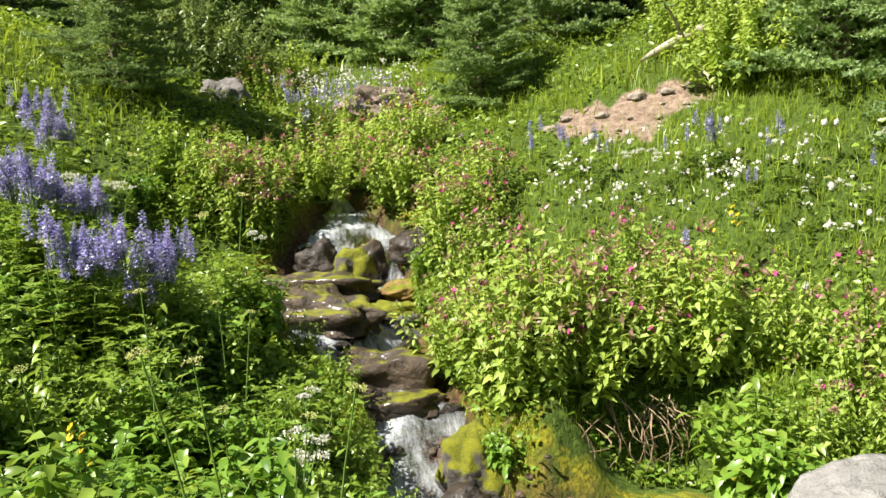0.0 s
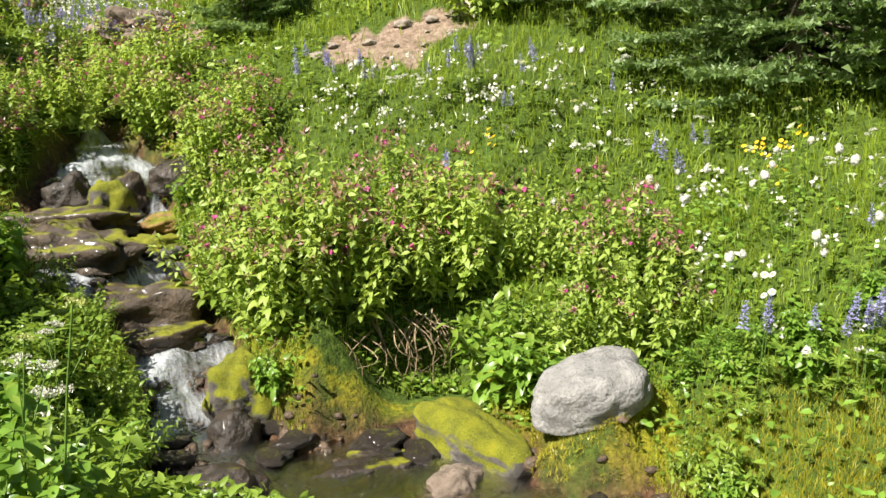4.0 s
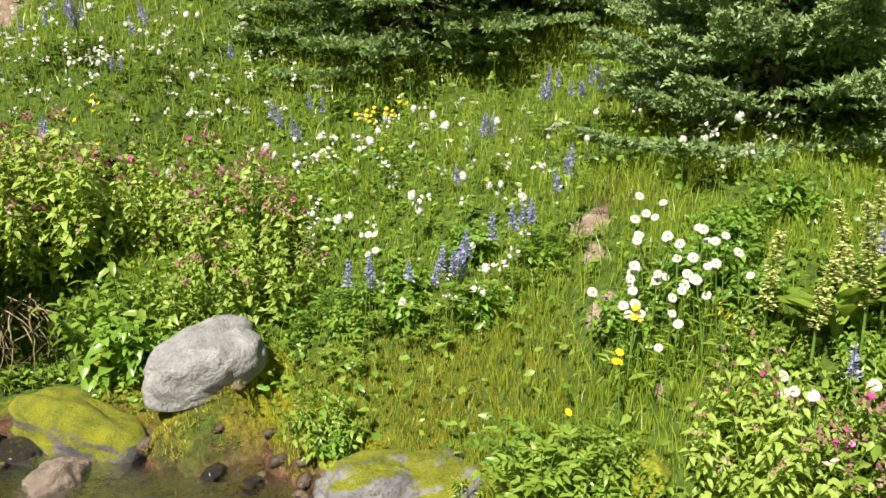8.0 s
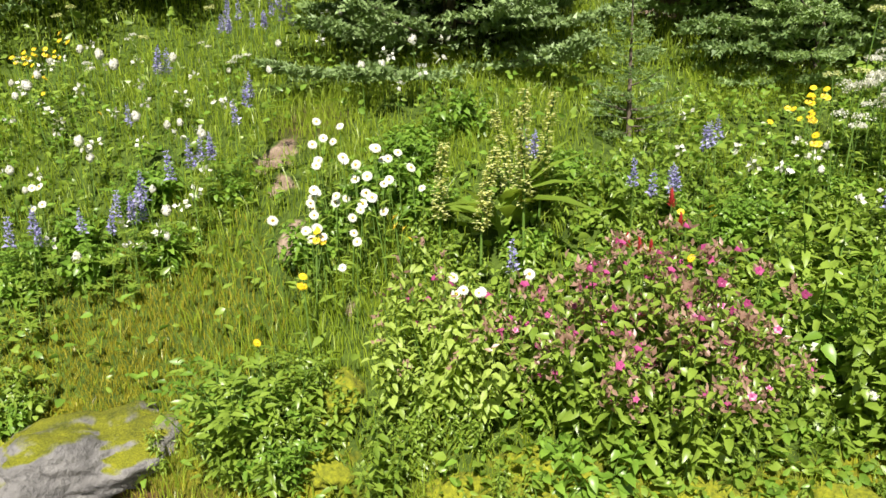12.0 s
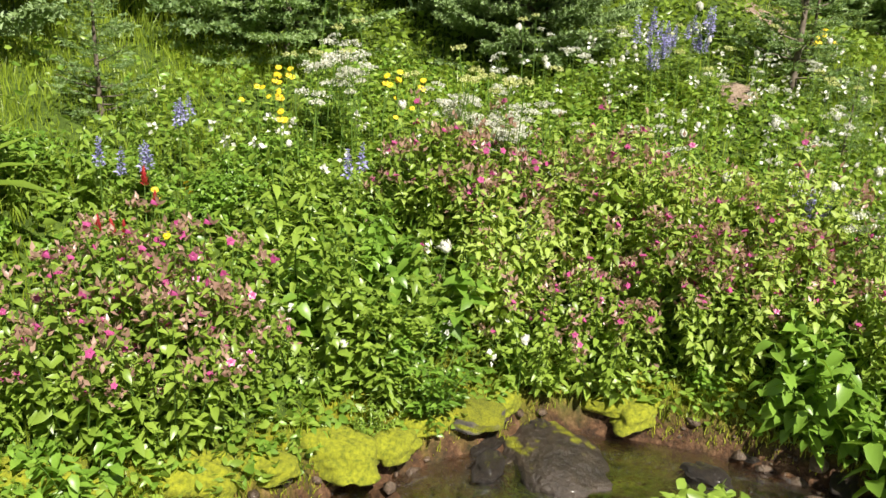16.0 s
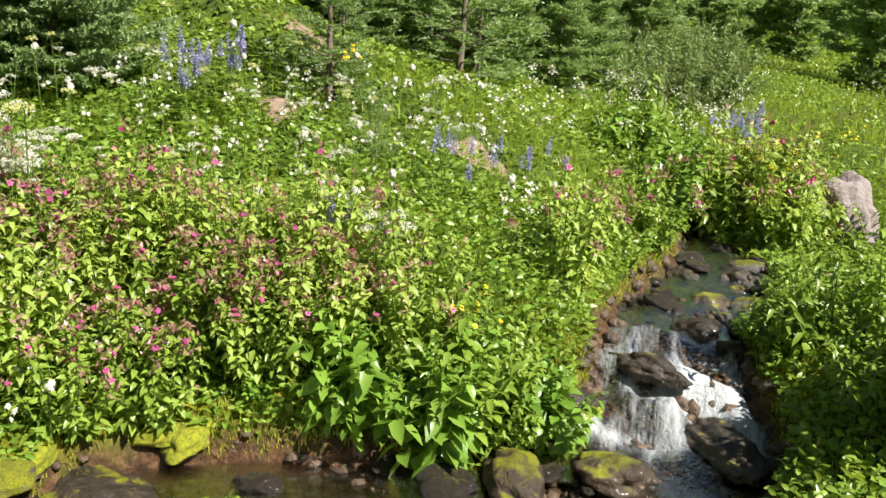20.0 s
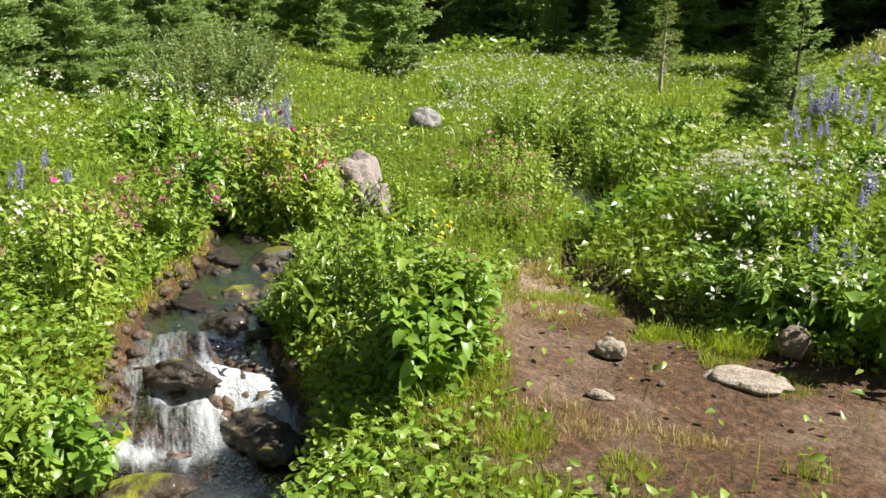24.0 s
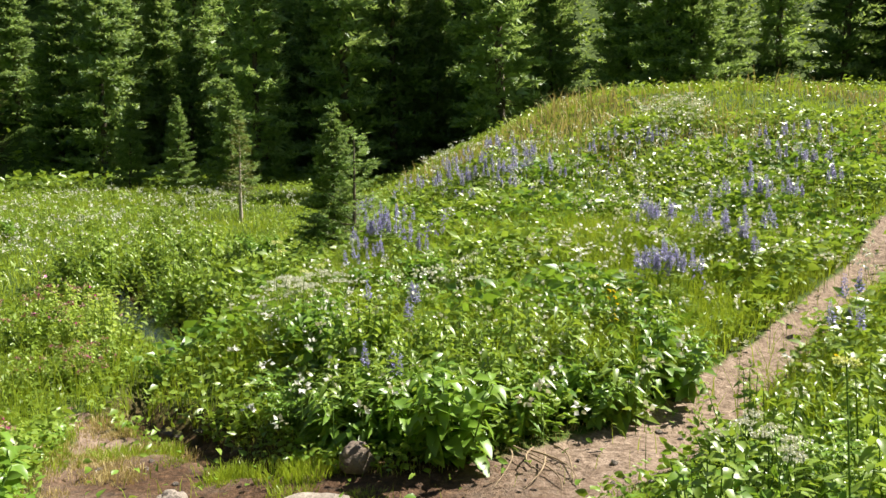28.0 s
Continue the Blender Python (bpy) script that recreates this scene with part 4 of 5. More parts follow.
carpet_leaves("undergrowth", 100000, 1.5, 5.6, .042, .2, LEAF, "fresh green leafy undergrowth", lush)
carpet_leaves("undergrowth", 70000, 1.5, 5.6, .045, .14, LEAF_DEEP, "deep green leafy undergrowth", lush)
carpet_leaves("undergrowth", 130000, 5.6, 11, .06, .2, LEAF, "green leafy plants on the slope", lush)
carpet_leaves("undergrowth", 130000, 11, 30, .085, .26, LEAF, "green leafy plants far across the meadow", lush, 95, 208)
carpet_grass("meadow_grass", 230000, 1.5, 5.6, .115, .0045, GRASS, "fresh green meadow grass", lambda x, y: (1.15 - lush(x, y)) * (1 - .85 * golden(x, y)) * np.clip(.75 + .7 * waves(x, y, .16, 6), .1, 1))
carpet_grass("meadow_grass", 210000, 5.6, 11, .13, .0075, GRASS, "sunlit meadow grass on the slope", lambda x, y: 1.1 - lush(x, y))
carpet_grass("meadow_grass", 150000, 11, 30, .17, .016, GRASS, "meadow grass far off", lambda x, y: 1.1 - lush(x, y), 95, 208)
carpet_grass("meadow_grass", 30000, 8, 20, .2, .022, GRASS, "grass on the upper slope", lambda x, y: 1.1 - lush(x, y), -36, 95)
carpet_grass("dry_grass", 120000, 1.5, 7.5, .045, .004, STRAW, "short dry straw-coloured grass beside the trail", lambda x, y: np.where((bare(x, y) > .04) & (bare(x, y) < .7), .9, .02), 95, 208)
carpet_grass("tall_grass", 60000, 5.2, 9.5, .3, .006, GRASS, "tall fresh meadow grass beyond the trail", lambda x, y: .9 - .8 * (np.hypot(x - 2.0, y + 5.2) < 1.3) - .8 * (x > 2.2), 150, 208)
carpet_leaves("undergrowth", 30000, 5.2, 9.5, .07, .34, LEAF, "lush leafy plants beyond the trail", lambda x, y: np.clip(.5 + .6 * waves(x, y, .5, 3), 0, 1) * (x < 2.2), 155, 208)
carpet_leaves("undergrowth", 46000, 7, 15, .1, .42, LEAF, "lush plants in clumps up the hill", lambda x, y: np.clip(.35 + .9 * waves(x, y, .42, 7), 0, 1) * (x < 3), 158, 208)
carpet_leaves("undergrowth", 22000, 6, 13, .11, .36, LEAF_DEEP, "deep green plants in clumps up the hill", lambda x, y: np.clip(.2 + .9 * waves(x, y, .5, 12), 0, 1) * (x < 3), 158, 208)
carpet_grass("seed_heads", 9000, 12.5, 17.5, .34, .02, STRAW, "dry pinkish grass heads along the brow of the hill", lambda x, y: .25 + .4 * waves(x, y, .9, 5), 172, 206)


def beside(line, n):
    """Scatter along both banks of a stream."""
    P = np.array(line)
    i, k = rng.integers(len(P) - 1, size=n), rng.uniform(size=(n, 1))
    c = P[i] + (P[i + 1] - P[i]) * k
    t_ = unit((P[i + 1] - P[i])[:, :2])
    off = rng.choice([-1, 1], n) * (c[:, 3] * .85 + rng.uniform(0, 1, n) ** 1.5 * .45)
    return c[:, 0] - t_[:, 1] * off, c[:, 1] + t_[:, 0] * off


mx, my = (np.concatenate(v) for v in zip(beside(BROOK[9:], 52000), beside(FORK[:7], 18000)))
d, s, level, half = along(BROOK + FORK[1:], mx, my)
mz = height(mx, my)
grows = (mz > level) & (d > half * .8) & (np.hypot(mx - .9, my - 3.9) > .5) & (rng.uniform(size=len(mx)) < .75 + .5 * waves(mx, my, .13, 2))
mx, my, mz = mx[grows], my[grows], mz[grows]
fringe = blades(np.stack([mx, my, mz - .01], 1), rng.uniform(.015, .04, len(mx)), rng.uniform(.004, .008, len(mx)), np.column_stack([rng.normal(size=(len(mx), 2)) * .012, 0 * mx]))
tagged(new("moss_fringe", mesh_of("moss_fringe", *fringe, MOSS_TUFT)), "bright yellow-green moss along the water's edge", "moss", kind="stuff")
carpet_grass("bank_grass", 90000, 1.8, 5.5, .07, .005, GRASS, "short yellow-green grass and moss along the brook", lambda x, y: mossy(x, y) * (np.hypot(x - .9, y - 3.9) > .6))
ring_x, ring_a = rng.uniform(.12, .4, 26000), rng.uniform(0, 6.283, 26000)
mx, my = 1.72 + ring_x * np.cos(ring_a), 3.34 + ring_x * np.sin(ring_a)
mz = height(mx, my)
wetless = (mz > -.33) & (rng.uniform(size=26000) < .45 + .4 * waves(mx, my, .06, 2))
mound_turf = blades(np.stack([mx, my, mz - .01], 1)[wetless], rng.uniform(.012, .032, wetless.sum()), rng.uniform(.003, .005, wetless.sum()), rng.normal(size=(wetless.sum(), 3)) * (.02, .02, .0))
tagged(new("turf", mesh_of("turf", *mound_turf, TURF)), "golden moss and turf round the boulder", "grass", kind="stuff")
carpet_leaves("undergrowth", 40000, 28, 48, .28, .4, LEAF, "green cover at the forest's foot", lush, 110, 200)
carpet_grass("turf", 130000, 2.2, 4.2, .045, .004, TURF, "golden short turf and moss on the bank", lambda x, y: golden(x, y) + np.clip(1.1 - np.hypot((x - 3.6) / .5, (y + .45) / .35), 0, 1), 20, 110)


def tuft(n, r, tall, material, label):
    """One clump of grass blades that spring from a small base."""
    a, q = rng.uniform(0, 6.283, n), r * np.sqrt(rng.uniform(size=n))
    P = np.stack([q * np.cos(a), q * np.sin(a), np.full(n, -.015)], 1)
    H = tall * rng.uniform(.4, 1.15, n)
    lean = np.column_stack([P[:, :2] / r * (.4 * H)[:, None] + rng.normal(size=(n, 2)) * (.3 * H)[:, None], 0 * H])
    t = root("grass_tuft", blades(P, H, rng.uniform(.003, .006, n), lean), material, label, "grass", "tufts on the trail")
    t.matrix_world = pose(0, 0, -80)
    return t


tufts = [tuft(300, .13, .075, GRASS, "green grass tuft on the muddy trail"), tuft(300, .16, .05, STRAW, "dry straw-coloured grass tuft on the trail"), tuft(180, .1, .05, GRASS, "small green grass tuft on the trail")]
# x, y, reach of the clumps, how many, kind
for cx, cy, r, n, kind in ((2.32, -5.6, .2, 5, 1), (2.25, -5.35, .25, 6, 0), (1.7, -4.95, .2, 4, 0), (1.16, -4.85, .16, 4, 0), (1.35, -3.5, .22, 6, 0), (1.1, -3.9, .15, 3, 1), (2.1, -4.86, .15, 4, 1), (1.72, -5.4, .18, 4, 2),
                           (.85, -4.7, .12, 3, 2), (2.45, -4.95, .25, 8, 1), (2.1, -4.2, .18, 7, 1), (1.85, -3.75, .16, 6, 1), (1.72, -3.45, .16, 5, 1), (2.6, -5.9, .2, 6, 1), (1.9, -5.3, .14, 3, 2), (2.4, -5.0, .2, 4, 2), (1.5, -3.6, .2, 4, 1)):
    for _ in range(n):
        x, y = cx + r * rng.normal() * .7, cy + r * rng.normal() * .7
        t = copy_thing(tufts[kind], pose(x, y, float(height(x, y)), 0, 0, rng.uniform(0, 360)))
        s = rng.uniform(.6, 1.1)
        t.scale = (s, s, s)
for o in tufts:
    bpy.data.objects.remove(o)


# ---- flowering plants ----
def stalk(tall, r, bend=.06, sides=4):
    z = np.linspace(0, tall, 5)
    a = rng.uniform(0, 6.28)
    k = bend * tall * (z / tall) ** 2
    return tube(np.column_stack([k * math.cos(a), k * math.sin(a), z]), np.linspace(r, r * .6, 5), sides), np.array([bend * tall * math.cos(a), bend * tall * math.sin(a), tall])


def stem_leaves(tall, n, size, width, low=.05, high=.9, rise=.35):
    z = np.linspace(low, high, n) * tall
    a = np.arange(n) * 2.4 + rng.uniform(0, 6)
    D = np.stack([np.cos(a), np.sin(a), np.full(n, rise) + rng.uniform(-.25, .25, n)], 1)
    L = size * rng.uniform(.75, 1.2, n) * (1.15 - .45 * z / tall)
    return leaves(np.stack([0 * z, 0 * z, z], 1) + .004 * D, D, UP + .2 * rng.normal(size=(n, 3)), L, L * width)


def hide(ob):
    ob.matrix_world = pose(0, 0, -80)
    return ob


def monkeyflower(tall, spread, stems, flowers, material, label, petals, name="monkeyflower_bush", category="bush", size=.064, width=.46):
    """A clump of leafy upright stems with open-mouthed flowers among the tops."""
    S, L, tops = [], [], []
    for i in range(stems):
        a, r = rng.uniform(0, 6.28), spread * math.sqrt(rng.uniform())
        h = tall * rng.uniform(.72, 1.1) * (1 - .42 * (r / spread) ** 2)
        lean = r * .85
        z = np.linspace(0, 1, 5)
        base = np.array([r * .6 * math.cos(a), r * .6 * math.sin(a), 0])
        pts = base + np.stack([lean * math.cos(a) * z ** 1.3, lean * math.sin(a) * z ** 1.3, h * z], 1)
        v, f = tube(np.vstack([[[0, 0, -.03]], pts]), np.linspace(.005, .002, 6), 3)
        S.append((v, f))
        m = int(h / .03) * 2
        k = np.repeat(np.linspace(.12, 1, m // 2), 2)
        P = base + np.stack([lean * math.cos(a) * k ** 1.3, lean * math.sin(a) * k ** 1.3, h * k], 1)
        b = rng.uniform(0, 6.28) + np.repeat(np.arange(m // 2), 2) * 1.57 + np.tile([0, np.pi], m // 2) + rng.uniform(-.4, .4, len(k))
        D = np.stack([np.cos(b), np.sin(b), rng.uniform(-.7, .4, len(k))], 1)
        ln = size * rng.uniform(.7, 1.25, len(k)) * (1.1 - .45 * k)
        L.append(leaves(P, D, UP + .35 * rng.normal(size=(len(k), 3)), ln, ln * width, .35, .25, fine=True))
        tops.append(pts[-1])
    sv, sf = join(*S)
    sf = np.where(sf % 18 < 3, sf % 18, sf)      # all stems spring from one rootstock
    t = root(name, (sv, sf), STEM, label, category, "leafy clumps")
    tagged(part("leaves", join(*L), material, t), kind="stuff")
    for i in range(flowers):
        c = tops[i % stems] + rng.normal(size=3) * (.02, .02, .012)
        face = unit(np.array([-.8 + rng.normal() * .4, -.2 + rng.normal() * .5, .35]))
        u = unit(np.cross(face, UP))
        v = np.cross(u, face)
        ang = np.arange(5) * 1.2566 + rng.uniform(0, 1)
        D = np.cos(ang)[:, None] * u + np.sin(ang)[:, None] * v + .45 * face
        lobes = leaves(np.repeat(c[None] + face * .012, 5, 0), D, np.repeat(face[None], 5, 0), .0155, .0155, .1, .3, fine=True)
        throat = tube(np.stack([c - face * .012, c, c + face * .014]), [.003, .006, .009], 5)
        part("flower", join(lobes, throat), petals, t, smooth_=False)
    faded = max(2, round(stems * .28 * flowers) if flowers else stems // 2)
    P = np.repeat(np.array([tops[i] for i in rng.integers(stems, size=faded)]), 5, 0) + rng.normal(size=(faded * 5, 3)) * .016
    tagged(part("seed_head", leaves(P, ball(len(P)) + .8 * UP, ball(len(P)), .031, .014, .2), ROSE if flowers else material, t), kind="stuff")
    return hide(t)


def head(kind, c, size):
    """Petals and centre of a flower head at c."""
    if kind == "daisy":
        tip = unit(np.array([-.75, -.35 + rng.uniform(-.3, .3), .8]))
        u = unit(np.cross(tip, [0, 1.0, 0]))
        v = np.cross(tip, u)
        n = 24
        a = np.arange(n) * 6.283 / n
        D = np.cos(a)[:, None] * u + np.sin(a)[:, None] * v + .12 * tip
        P = leaves(c + D * size * .04, D, np.repeat(tip[None], n, 0), size * .98, size * .2, .05, .12, .7)
        b = ball(40)
        b = b[b @ tip > -.1] * size * .24
        return P, leaves(c + b * .6 + tip * size * .16, np.cross(b, tip) + .1 * b, b, size * .24, size * .24)
    if kind == "knob":
        b = ball(64)
        return leaves(c + b * size * .42 - UP * size * .1, UP + .4 * ball(64), b, size * .42, size * .4, -.1, .3), None
    if kind == "umbel":
        n = 13
        a, r = rng.uniform(0, 6.28, n), np.sqrt(rng.uniform(0, 1, n))
        C = c + np.stack([r * np.cos(a), r * np.sin(a), .35 * (1 - r ** 2) + rng.uniform(-.1, .1, n)], 1) * size
        P = np.repeat(C, 9, 0)
        b = ball(len(P))
        return leaves(P + b * size * .1, b + .4 * UP, ball(len(P)), size * .22, size * .17, .2), None
    if kind == "spike":
        n = 48
        k = np.linspace(0, 1, n)
        a = np.arange(n) * 2.4
        D = np.stack([np.cos(a), np.sin(a), .5 + .5 * k], 1)
        w = (1 - .75 * k ** 1.5)
        P = c + np.stack([0 * k, 0 * k, (k - .6) * size * 3.4], 1) + D * (w * size * .2)[:, None] + rng.normal(size=(n, 3)) * size * .05
        return leaves(P, D + .25 * rng.normal(size=(n, 3)), UP + .5 * rng.normal(size=(n, 3)), (size * .56 * w + .003) * rng.uniform(.6, 1.2, n), size * .46 * w + .002, .5, .35), None
    n = 40
    k = np.linspace(0, 1, n)
    a = np.arange(n) * 2.4
    D = np.stack([np.cos(a) * (1 - .6 * k), np.sin(a) * (1 - .6 * k), .7 + .8 * k], 1)
    return leaves(c + np.stack([0 * k, 0 * k, (k - .7) * size * 1.8], 1), D, UP + .3 * D, size * .95, size * .34, .2, -.1), None


def flower(name, label, category, kind, tall, size, petals, leaf, n_leaf, leaf_size, width, heads=1, palmate=False):
    s, top = stalk(tall, .0028 if tall < .6 else .004)
    stems, parts = [s], []
    for i in range(heads):
        c = top if i == 0 else top + np.array([*rng.normal(size=2) * size * 1.3, rng.uniform(-.12, .02) * tall])
        if i:
            stems.append(tube(np.stack([top * .6, (top * .6 + c) / 2, c]), [.002] * 3, 3))
        parts.append(head(kind, c, size))
    t = root(name, join(*stems), STEM, label, category, category + "s")
    if palmate:
        sets = []
        for i in range(n_leaf):
            a, r, z = rng.uniform(0, 6.28), rng.uniform(.05, .14), rng.uniform(.15, .75) * tall
            c = np.array([r * math.cos(a), r * math.sin(a), z])
            D = ring(8, .25)
            sets.append(leaves(np.repeat(c[None], 8, 0), D, UP + 0 * D, leaf_size, leaf_size * .24, .3, .15))
        lv = join(*sets)
    else:
        lv = stem_leaves(tall, n_leaf, leaf_size, width)
    part("leaves", lv, leaf, t)
    for p, d in parts:
        f = part("flower_head", p, petals, t, smooth_=False)
        if d:
            part("disc", d, DISC, f)
    return hide(t)


def pinnate_herb(tall, stems, label, material, size=.06):
    """A loose plant of upright stems with leaves of paired, toothed leaflets."""
    S, L = [], []
    for i in range(stems):
        a, r = rng.uniform(0, 6.28), .1 * math.sqrt(rng.uniform())
        h = tall * rng.uniform(.6, 1.1)
        z = np.linspace(0, 1, 5)
        lean = rng.uniform(.02, .12)
        pts = np.stack([r * math.cos(a) * (.2 + z) + lean * math.cos(a) * z ** 2, r * math.sin(a) * (.2 + z) + lean * math.sin(a) * z ** 2, h * z - .02], 1)
        S.append(tube(np.vstack([[[0, 0, -.04]], pts]), np.linspace(.0045, .002, 6), 4))
        for k in np.linspace(.18, .98, int(h / .05)):
            b = rng.uniform(0, 6.28)
            base = np.array([np.interp(k, z, pts[:, c]) for c in range(3)])
            out = unit(np.array([math.cos(b), math.sin(b), rng.uniform(.15, .8)]))
            side = unit(np.cross(out, UP))
            ln = size * rng.uniform(1.5, 2.3) * (1.15 - .4 * k)
            u = np.array([.35, .35, .66, .66, 1.0])
            P = base + out * (u * ln)[:, None] - UP * (u ** 2 * ln * .2)[:, None]
            D = np.stack([side + .7 * out, -side + .7 * out, side + out, -side + out, out]) + rng.normal(size=(5, 3)) * .15
            L.append(leaves(P, D, UP + .3 * rng.normal(size=(5, 3)), size * rng.uniform(.75, 1.15, 5), size * .36, .3, .25, fine=True))
            S.append(tube(np.stack([base, base + out * ln * .5 - UP * ln * .05, P[-1]]), [.002, .0015, .001], 3))
    t = root("pinnate_herb", join(*S), STEM, label, "plant", "leafy clumps")
    tagged(part("leaves", join(*L), material, t), kind="stuff")
    return hide(t)


def corn_lily():
    t = root("corn_lily", None, None, "corn lily with pleated leaves and pale green flower plumes", "plant")
    for i in range(6):
        tall = rng.uniform(.42, .66)
        s, top = stalk(tall, .007, rng.uniform(.05, .2))
        foot = np.array([*rng.normal(size=2) * .11, 0])
        s = (s[0] + foot, s[1])
        st = part("stalk", s, STEM, t)
        n = 300
        k = rng.uniform(.3, 1, n)
        a = rng.uniform(0, 6.28, n)
        D = np.stack([np.cos(a), np.sin(a), rng.uniform(-.1, .5, n)], 1)
        off = (k ** 2)[:, None] * top * (1, 1, 0)
        P = foot + off + np.stack([0 * k, 0 * k, k * tall], 1) + D * (rng.uniform(.004, .03, n) * (1.25 - k))[:, None]
        part("plume", leaves(P, D, UP + .4 * D, .022, .016, .2), CREAM, st)
    n = 14
    D = ring(n, .8, jitter=.35)
    for i in range(n):
        P = np.array([[*rng.normal(size=2) * .05, .03 + .012 * i]])
        part("leaf", leaves(P, D[i:i + 1], UP[None] - .4 * D[i:i + 1], rng.uniform(.24, .4), .08, .3, .35, fine=True), LEAF, t)
    return t


def spread_out(protos, patches, scale=(.8, 1.2), lift=0.0, tilt=6, turn=180):
    """Copies of the prototypes over patches of the meadow: centre, two half axes, count."""
    for cx, cy, ax, ay, bx, by, n in patches:
        for _ in range(int(n)):
            a, r = rng.uniform(0, 6.28), math.sqrt(rng.uniform())
            u, v = r * math.cos(a), r * math.sin(a)
            put(protos, cx + ax * u + bx * v, cy + ay * u + by * v, scale, lift, tilt, turn)


def put(protos, x, y, scale=(.85, 1.15), lift=0.0, tilt=6, turn=180):
    if not free(np.array(x), np.array(y)) or math.hypot(x - 1.7, y - 3.3) < .4 or (0 < x < 2.45 and -2.3 < y < .6) or (0 < x < 2.85 and -2.4 < y < -.7) or (x > 0 and -2.4 < y < 3.1 and along(BROOK, np.array(x), np.array(y))[1] < 0):
        return None
    t = copy_thing(protos[rng.integers(len(protos))], pose(x, y, float(height(x, y)) - .01 + lift, rng.uniform(-tilt, tilt), rng.uniform(-tilt, tilt), rng.uniform(-turn, turn)))
    s = rng.uniform(*scale)
    t.scale = (s, s, s)
    return t


def drop_(protos):
    for o in protos:
        for c in (*o.children_recursive, o):
            bpy.data.objects.remove(c)


def far_heads(name, patches, size, tall, material, label, kind="knob"):
    """Many far flower heads that nobody could count."""
    soups = []
    for cx, cy, ax, ay, bx, by, n in patches:
        a, r = rng.uniform(0, 6.28, n), np.sqrt(rng.uniform(size=n))
        x, y = cx + ax * r * np.cos(a) + bx * r * np.sin(a), cy + ay * r * np.cos(a) + by * r * np.sin(a)
        c = np.stack([x, y, height(x, y) + tall * rng.uniform(.75, 1.15, n)], 1)
        P = np.repeat(c, 7, 0)
        b = ball(len(P)) * ((1, 1, .8) if kind == "knob" else (.7, .7, 3.4))
        soups.append(leaves(P + b * size * .5, b, ball(len(P)), size * .9, size * .7, .2))
        soups.append(blades(c - UP * tall * .8, np.full(n, tall * .8), np.full(n, .004), np.zeros((n, 3))))
    heads_ = join(*soups[::2])
    tagged(new(name, mesh_of(name, *heads_, material, False)), label, "flowers", kind="stuff")
    tagged(new("flower_stems", mesh_of("flower_stems", *join(*soups[1::2]), STEM)), "thin green stems of far flowers", "stems", kind="stuff")


# patches: centre x, y, half axes (ax, ay), (bx, by), count
MONKEY = [(0.69, 4.94, 0.73, -0.23, 0.08, 0.52, 20), (1.97, 3.92, 0.38, -0.42, 0.18, 0.42, 14), (-1.54, 6.48, 0.38, 0.14, -0.05, 0.26, 8), (-0.66,
    7.05, 0.46, -0.54, -0.02, 0.35, 8), (0.22, 6.1, 0.28, -0.13, 0.04, 0.68, 12), (3.03, 0.55, 0.31, -0.3, 0.16, 0.07, 15), (4.2, -1.22, -0.09, -0.82,
    0.45, -0.05, 36), (3.92, -2.02, -0.15, -0.52, 0.28, -0.07, 20), (4.2, -3.93, 0.3, -0.72, 0.47, -0.35, 7), (-1.39, 9.12, 1.27, -1.7, -0.09, 0.66,
    12), (4.13, -8.05, -0.66, -0.01, 0.41, -0.73, 5)]
HERB = [(2.56, 1.05, 0.07, -0.13, 0.08, 0.05, 5), (3.31, -2.59, -0.12, -0.39, 0.19, -0.09, 14), (4.95, -5.83, -0.02, -0.47, 0.85, -0.89, 5), (2.15,
    -3.9, 0.12, -0.12, 0.2, -0.3, 7), (-0.11, -5.95, -1.01,
    -0.07, -0.04, -0.98, 26), (0.84, -5.75, -0.38, 0.01, 0.16, -0.99, 8), (3.71, -0.05, 0.16, -0.36, 0.23, 0.03, 12), (2.19, 1.62, 0.07, -0.17, 0.09,
    0.09, 6), (2.43, 1.53, 0.07, -0.12, 0.07, 0.05, 4), (-0.85, -4.35, -0.46, -0.06, -0.29, -0.94, 10)]
HERB2 = [(5.03, -10.73, -1.04, 0.06, 0.52, -1.03, 9), (3.77, -10.31, -0.7, 0.24, 1.05, -2.69, 8), (0.85, -6.89, -0.86, -0.2, 0.26, -2.02, 24), (6.03,
    -6.35, -0.66, -1.03, 1.21, -1.13, 12), (-2.1, 6.33, 0.23, 0.14, -0.12, 0.43, 5), (4.36, -0.44, 0.09, -0.25, 0.12, 0.01, 5), (2.76, -4.41, -0.2,
    -0.16, 0.43, -0.59, 5), (1.54, 3.69, 0.13, -0.15, 0.04, 0.12, 4), (2.23, 3.12, 0.13, -0.13, 0.1, 0.07, 2), (3.45, -2.17, -0.03, -0.35, 0.1, -0.03,
    8), (3.89, -6.05, -0.21, -0.13, 0.64, -0.86, 4)]
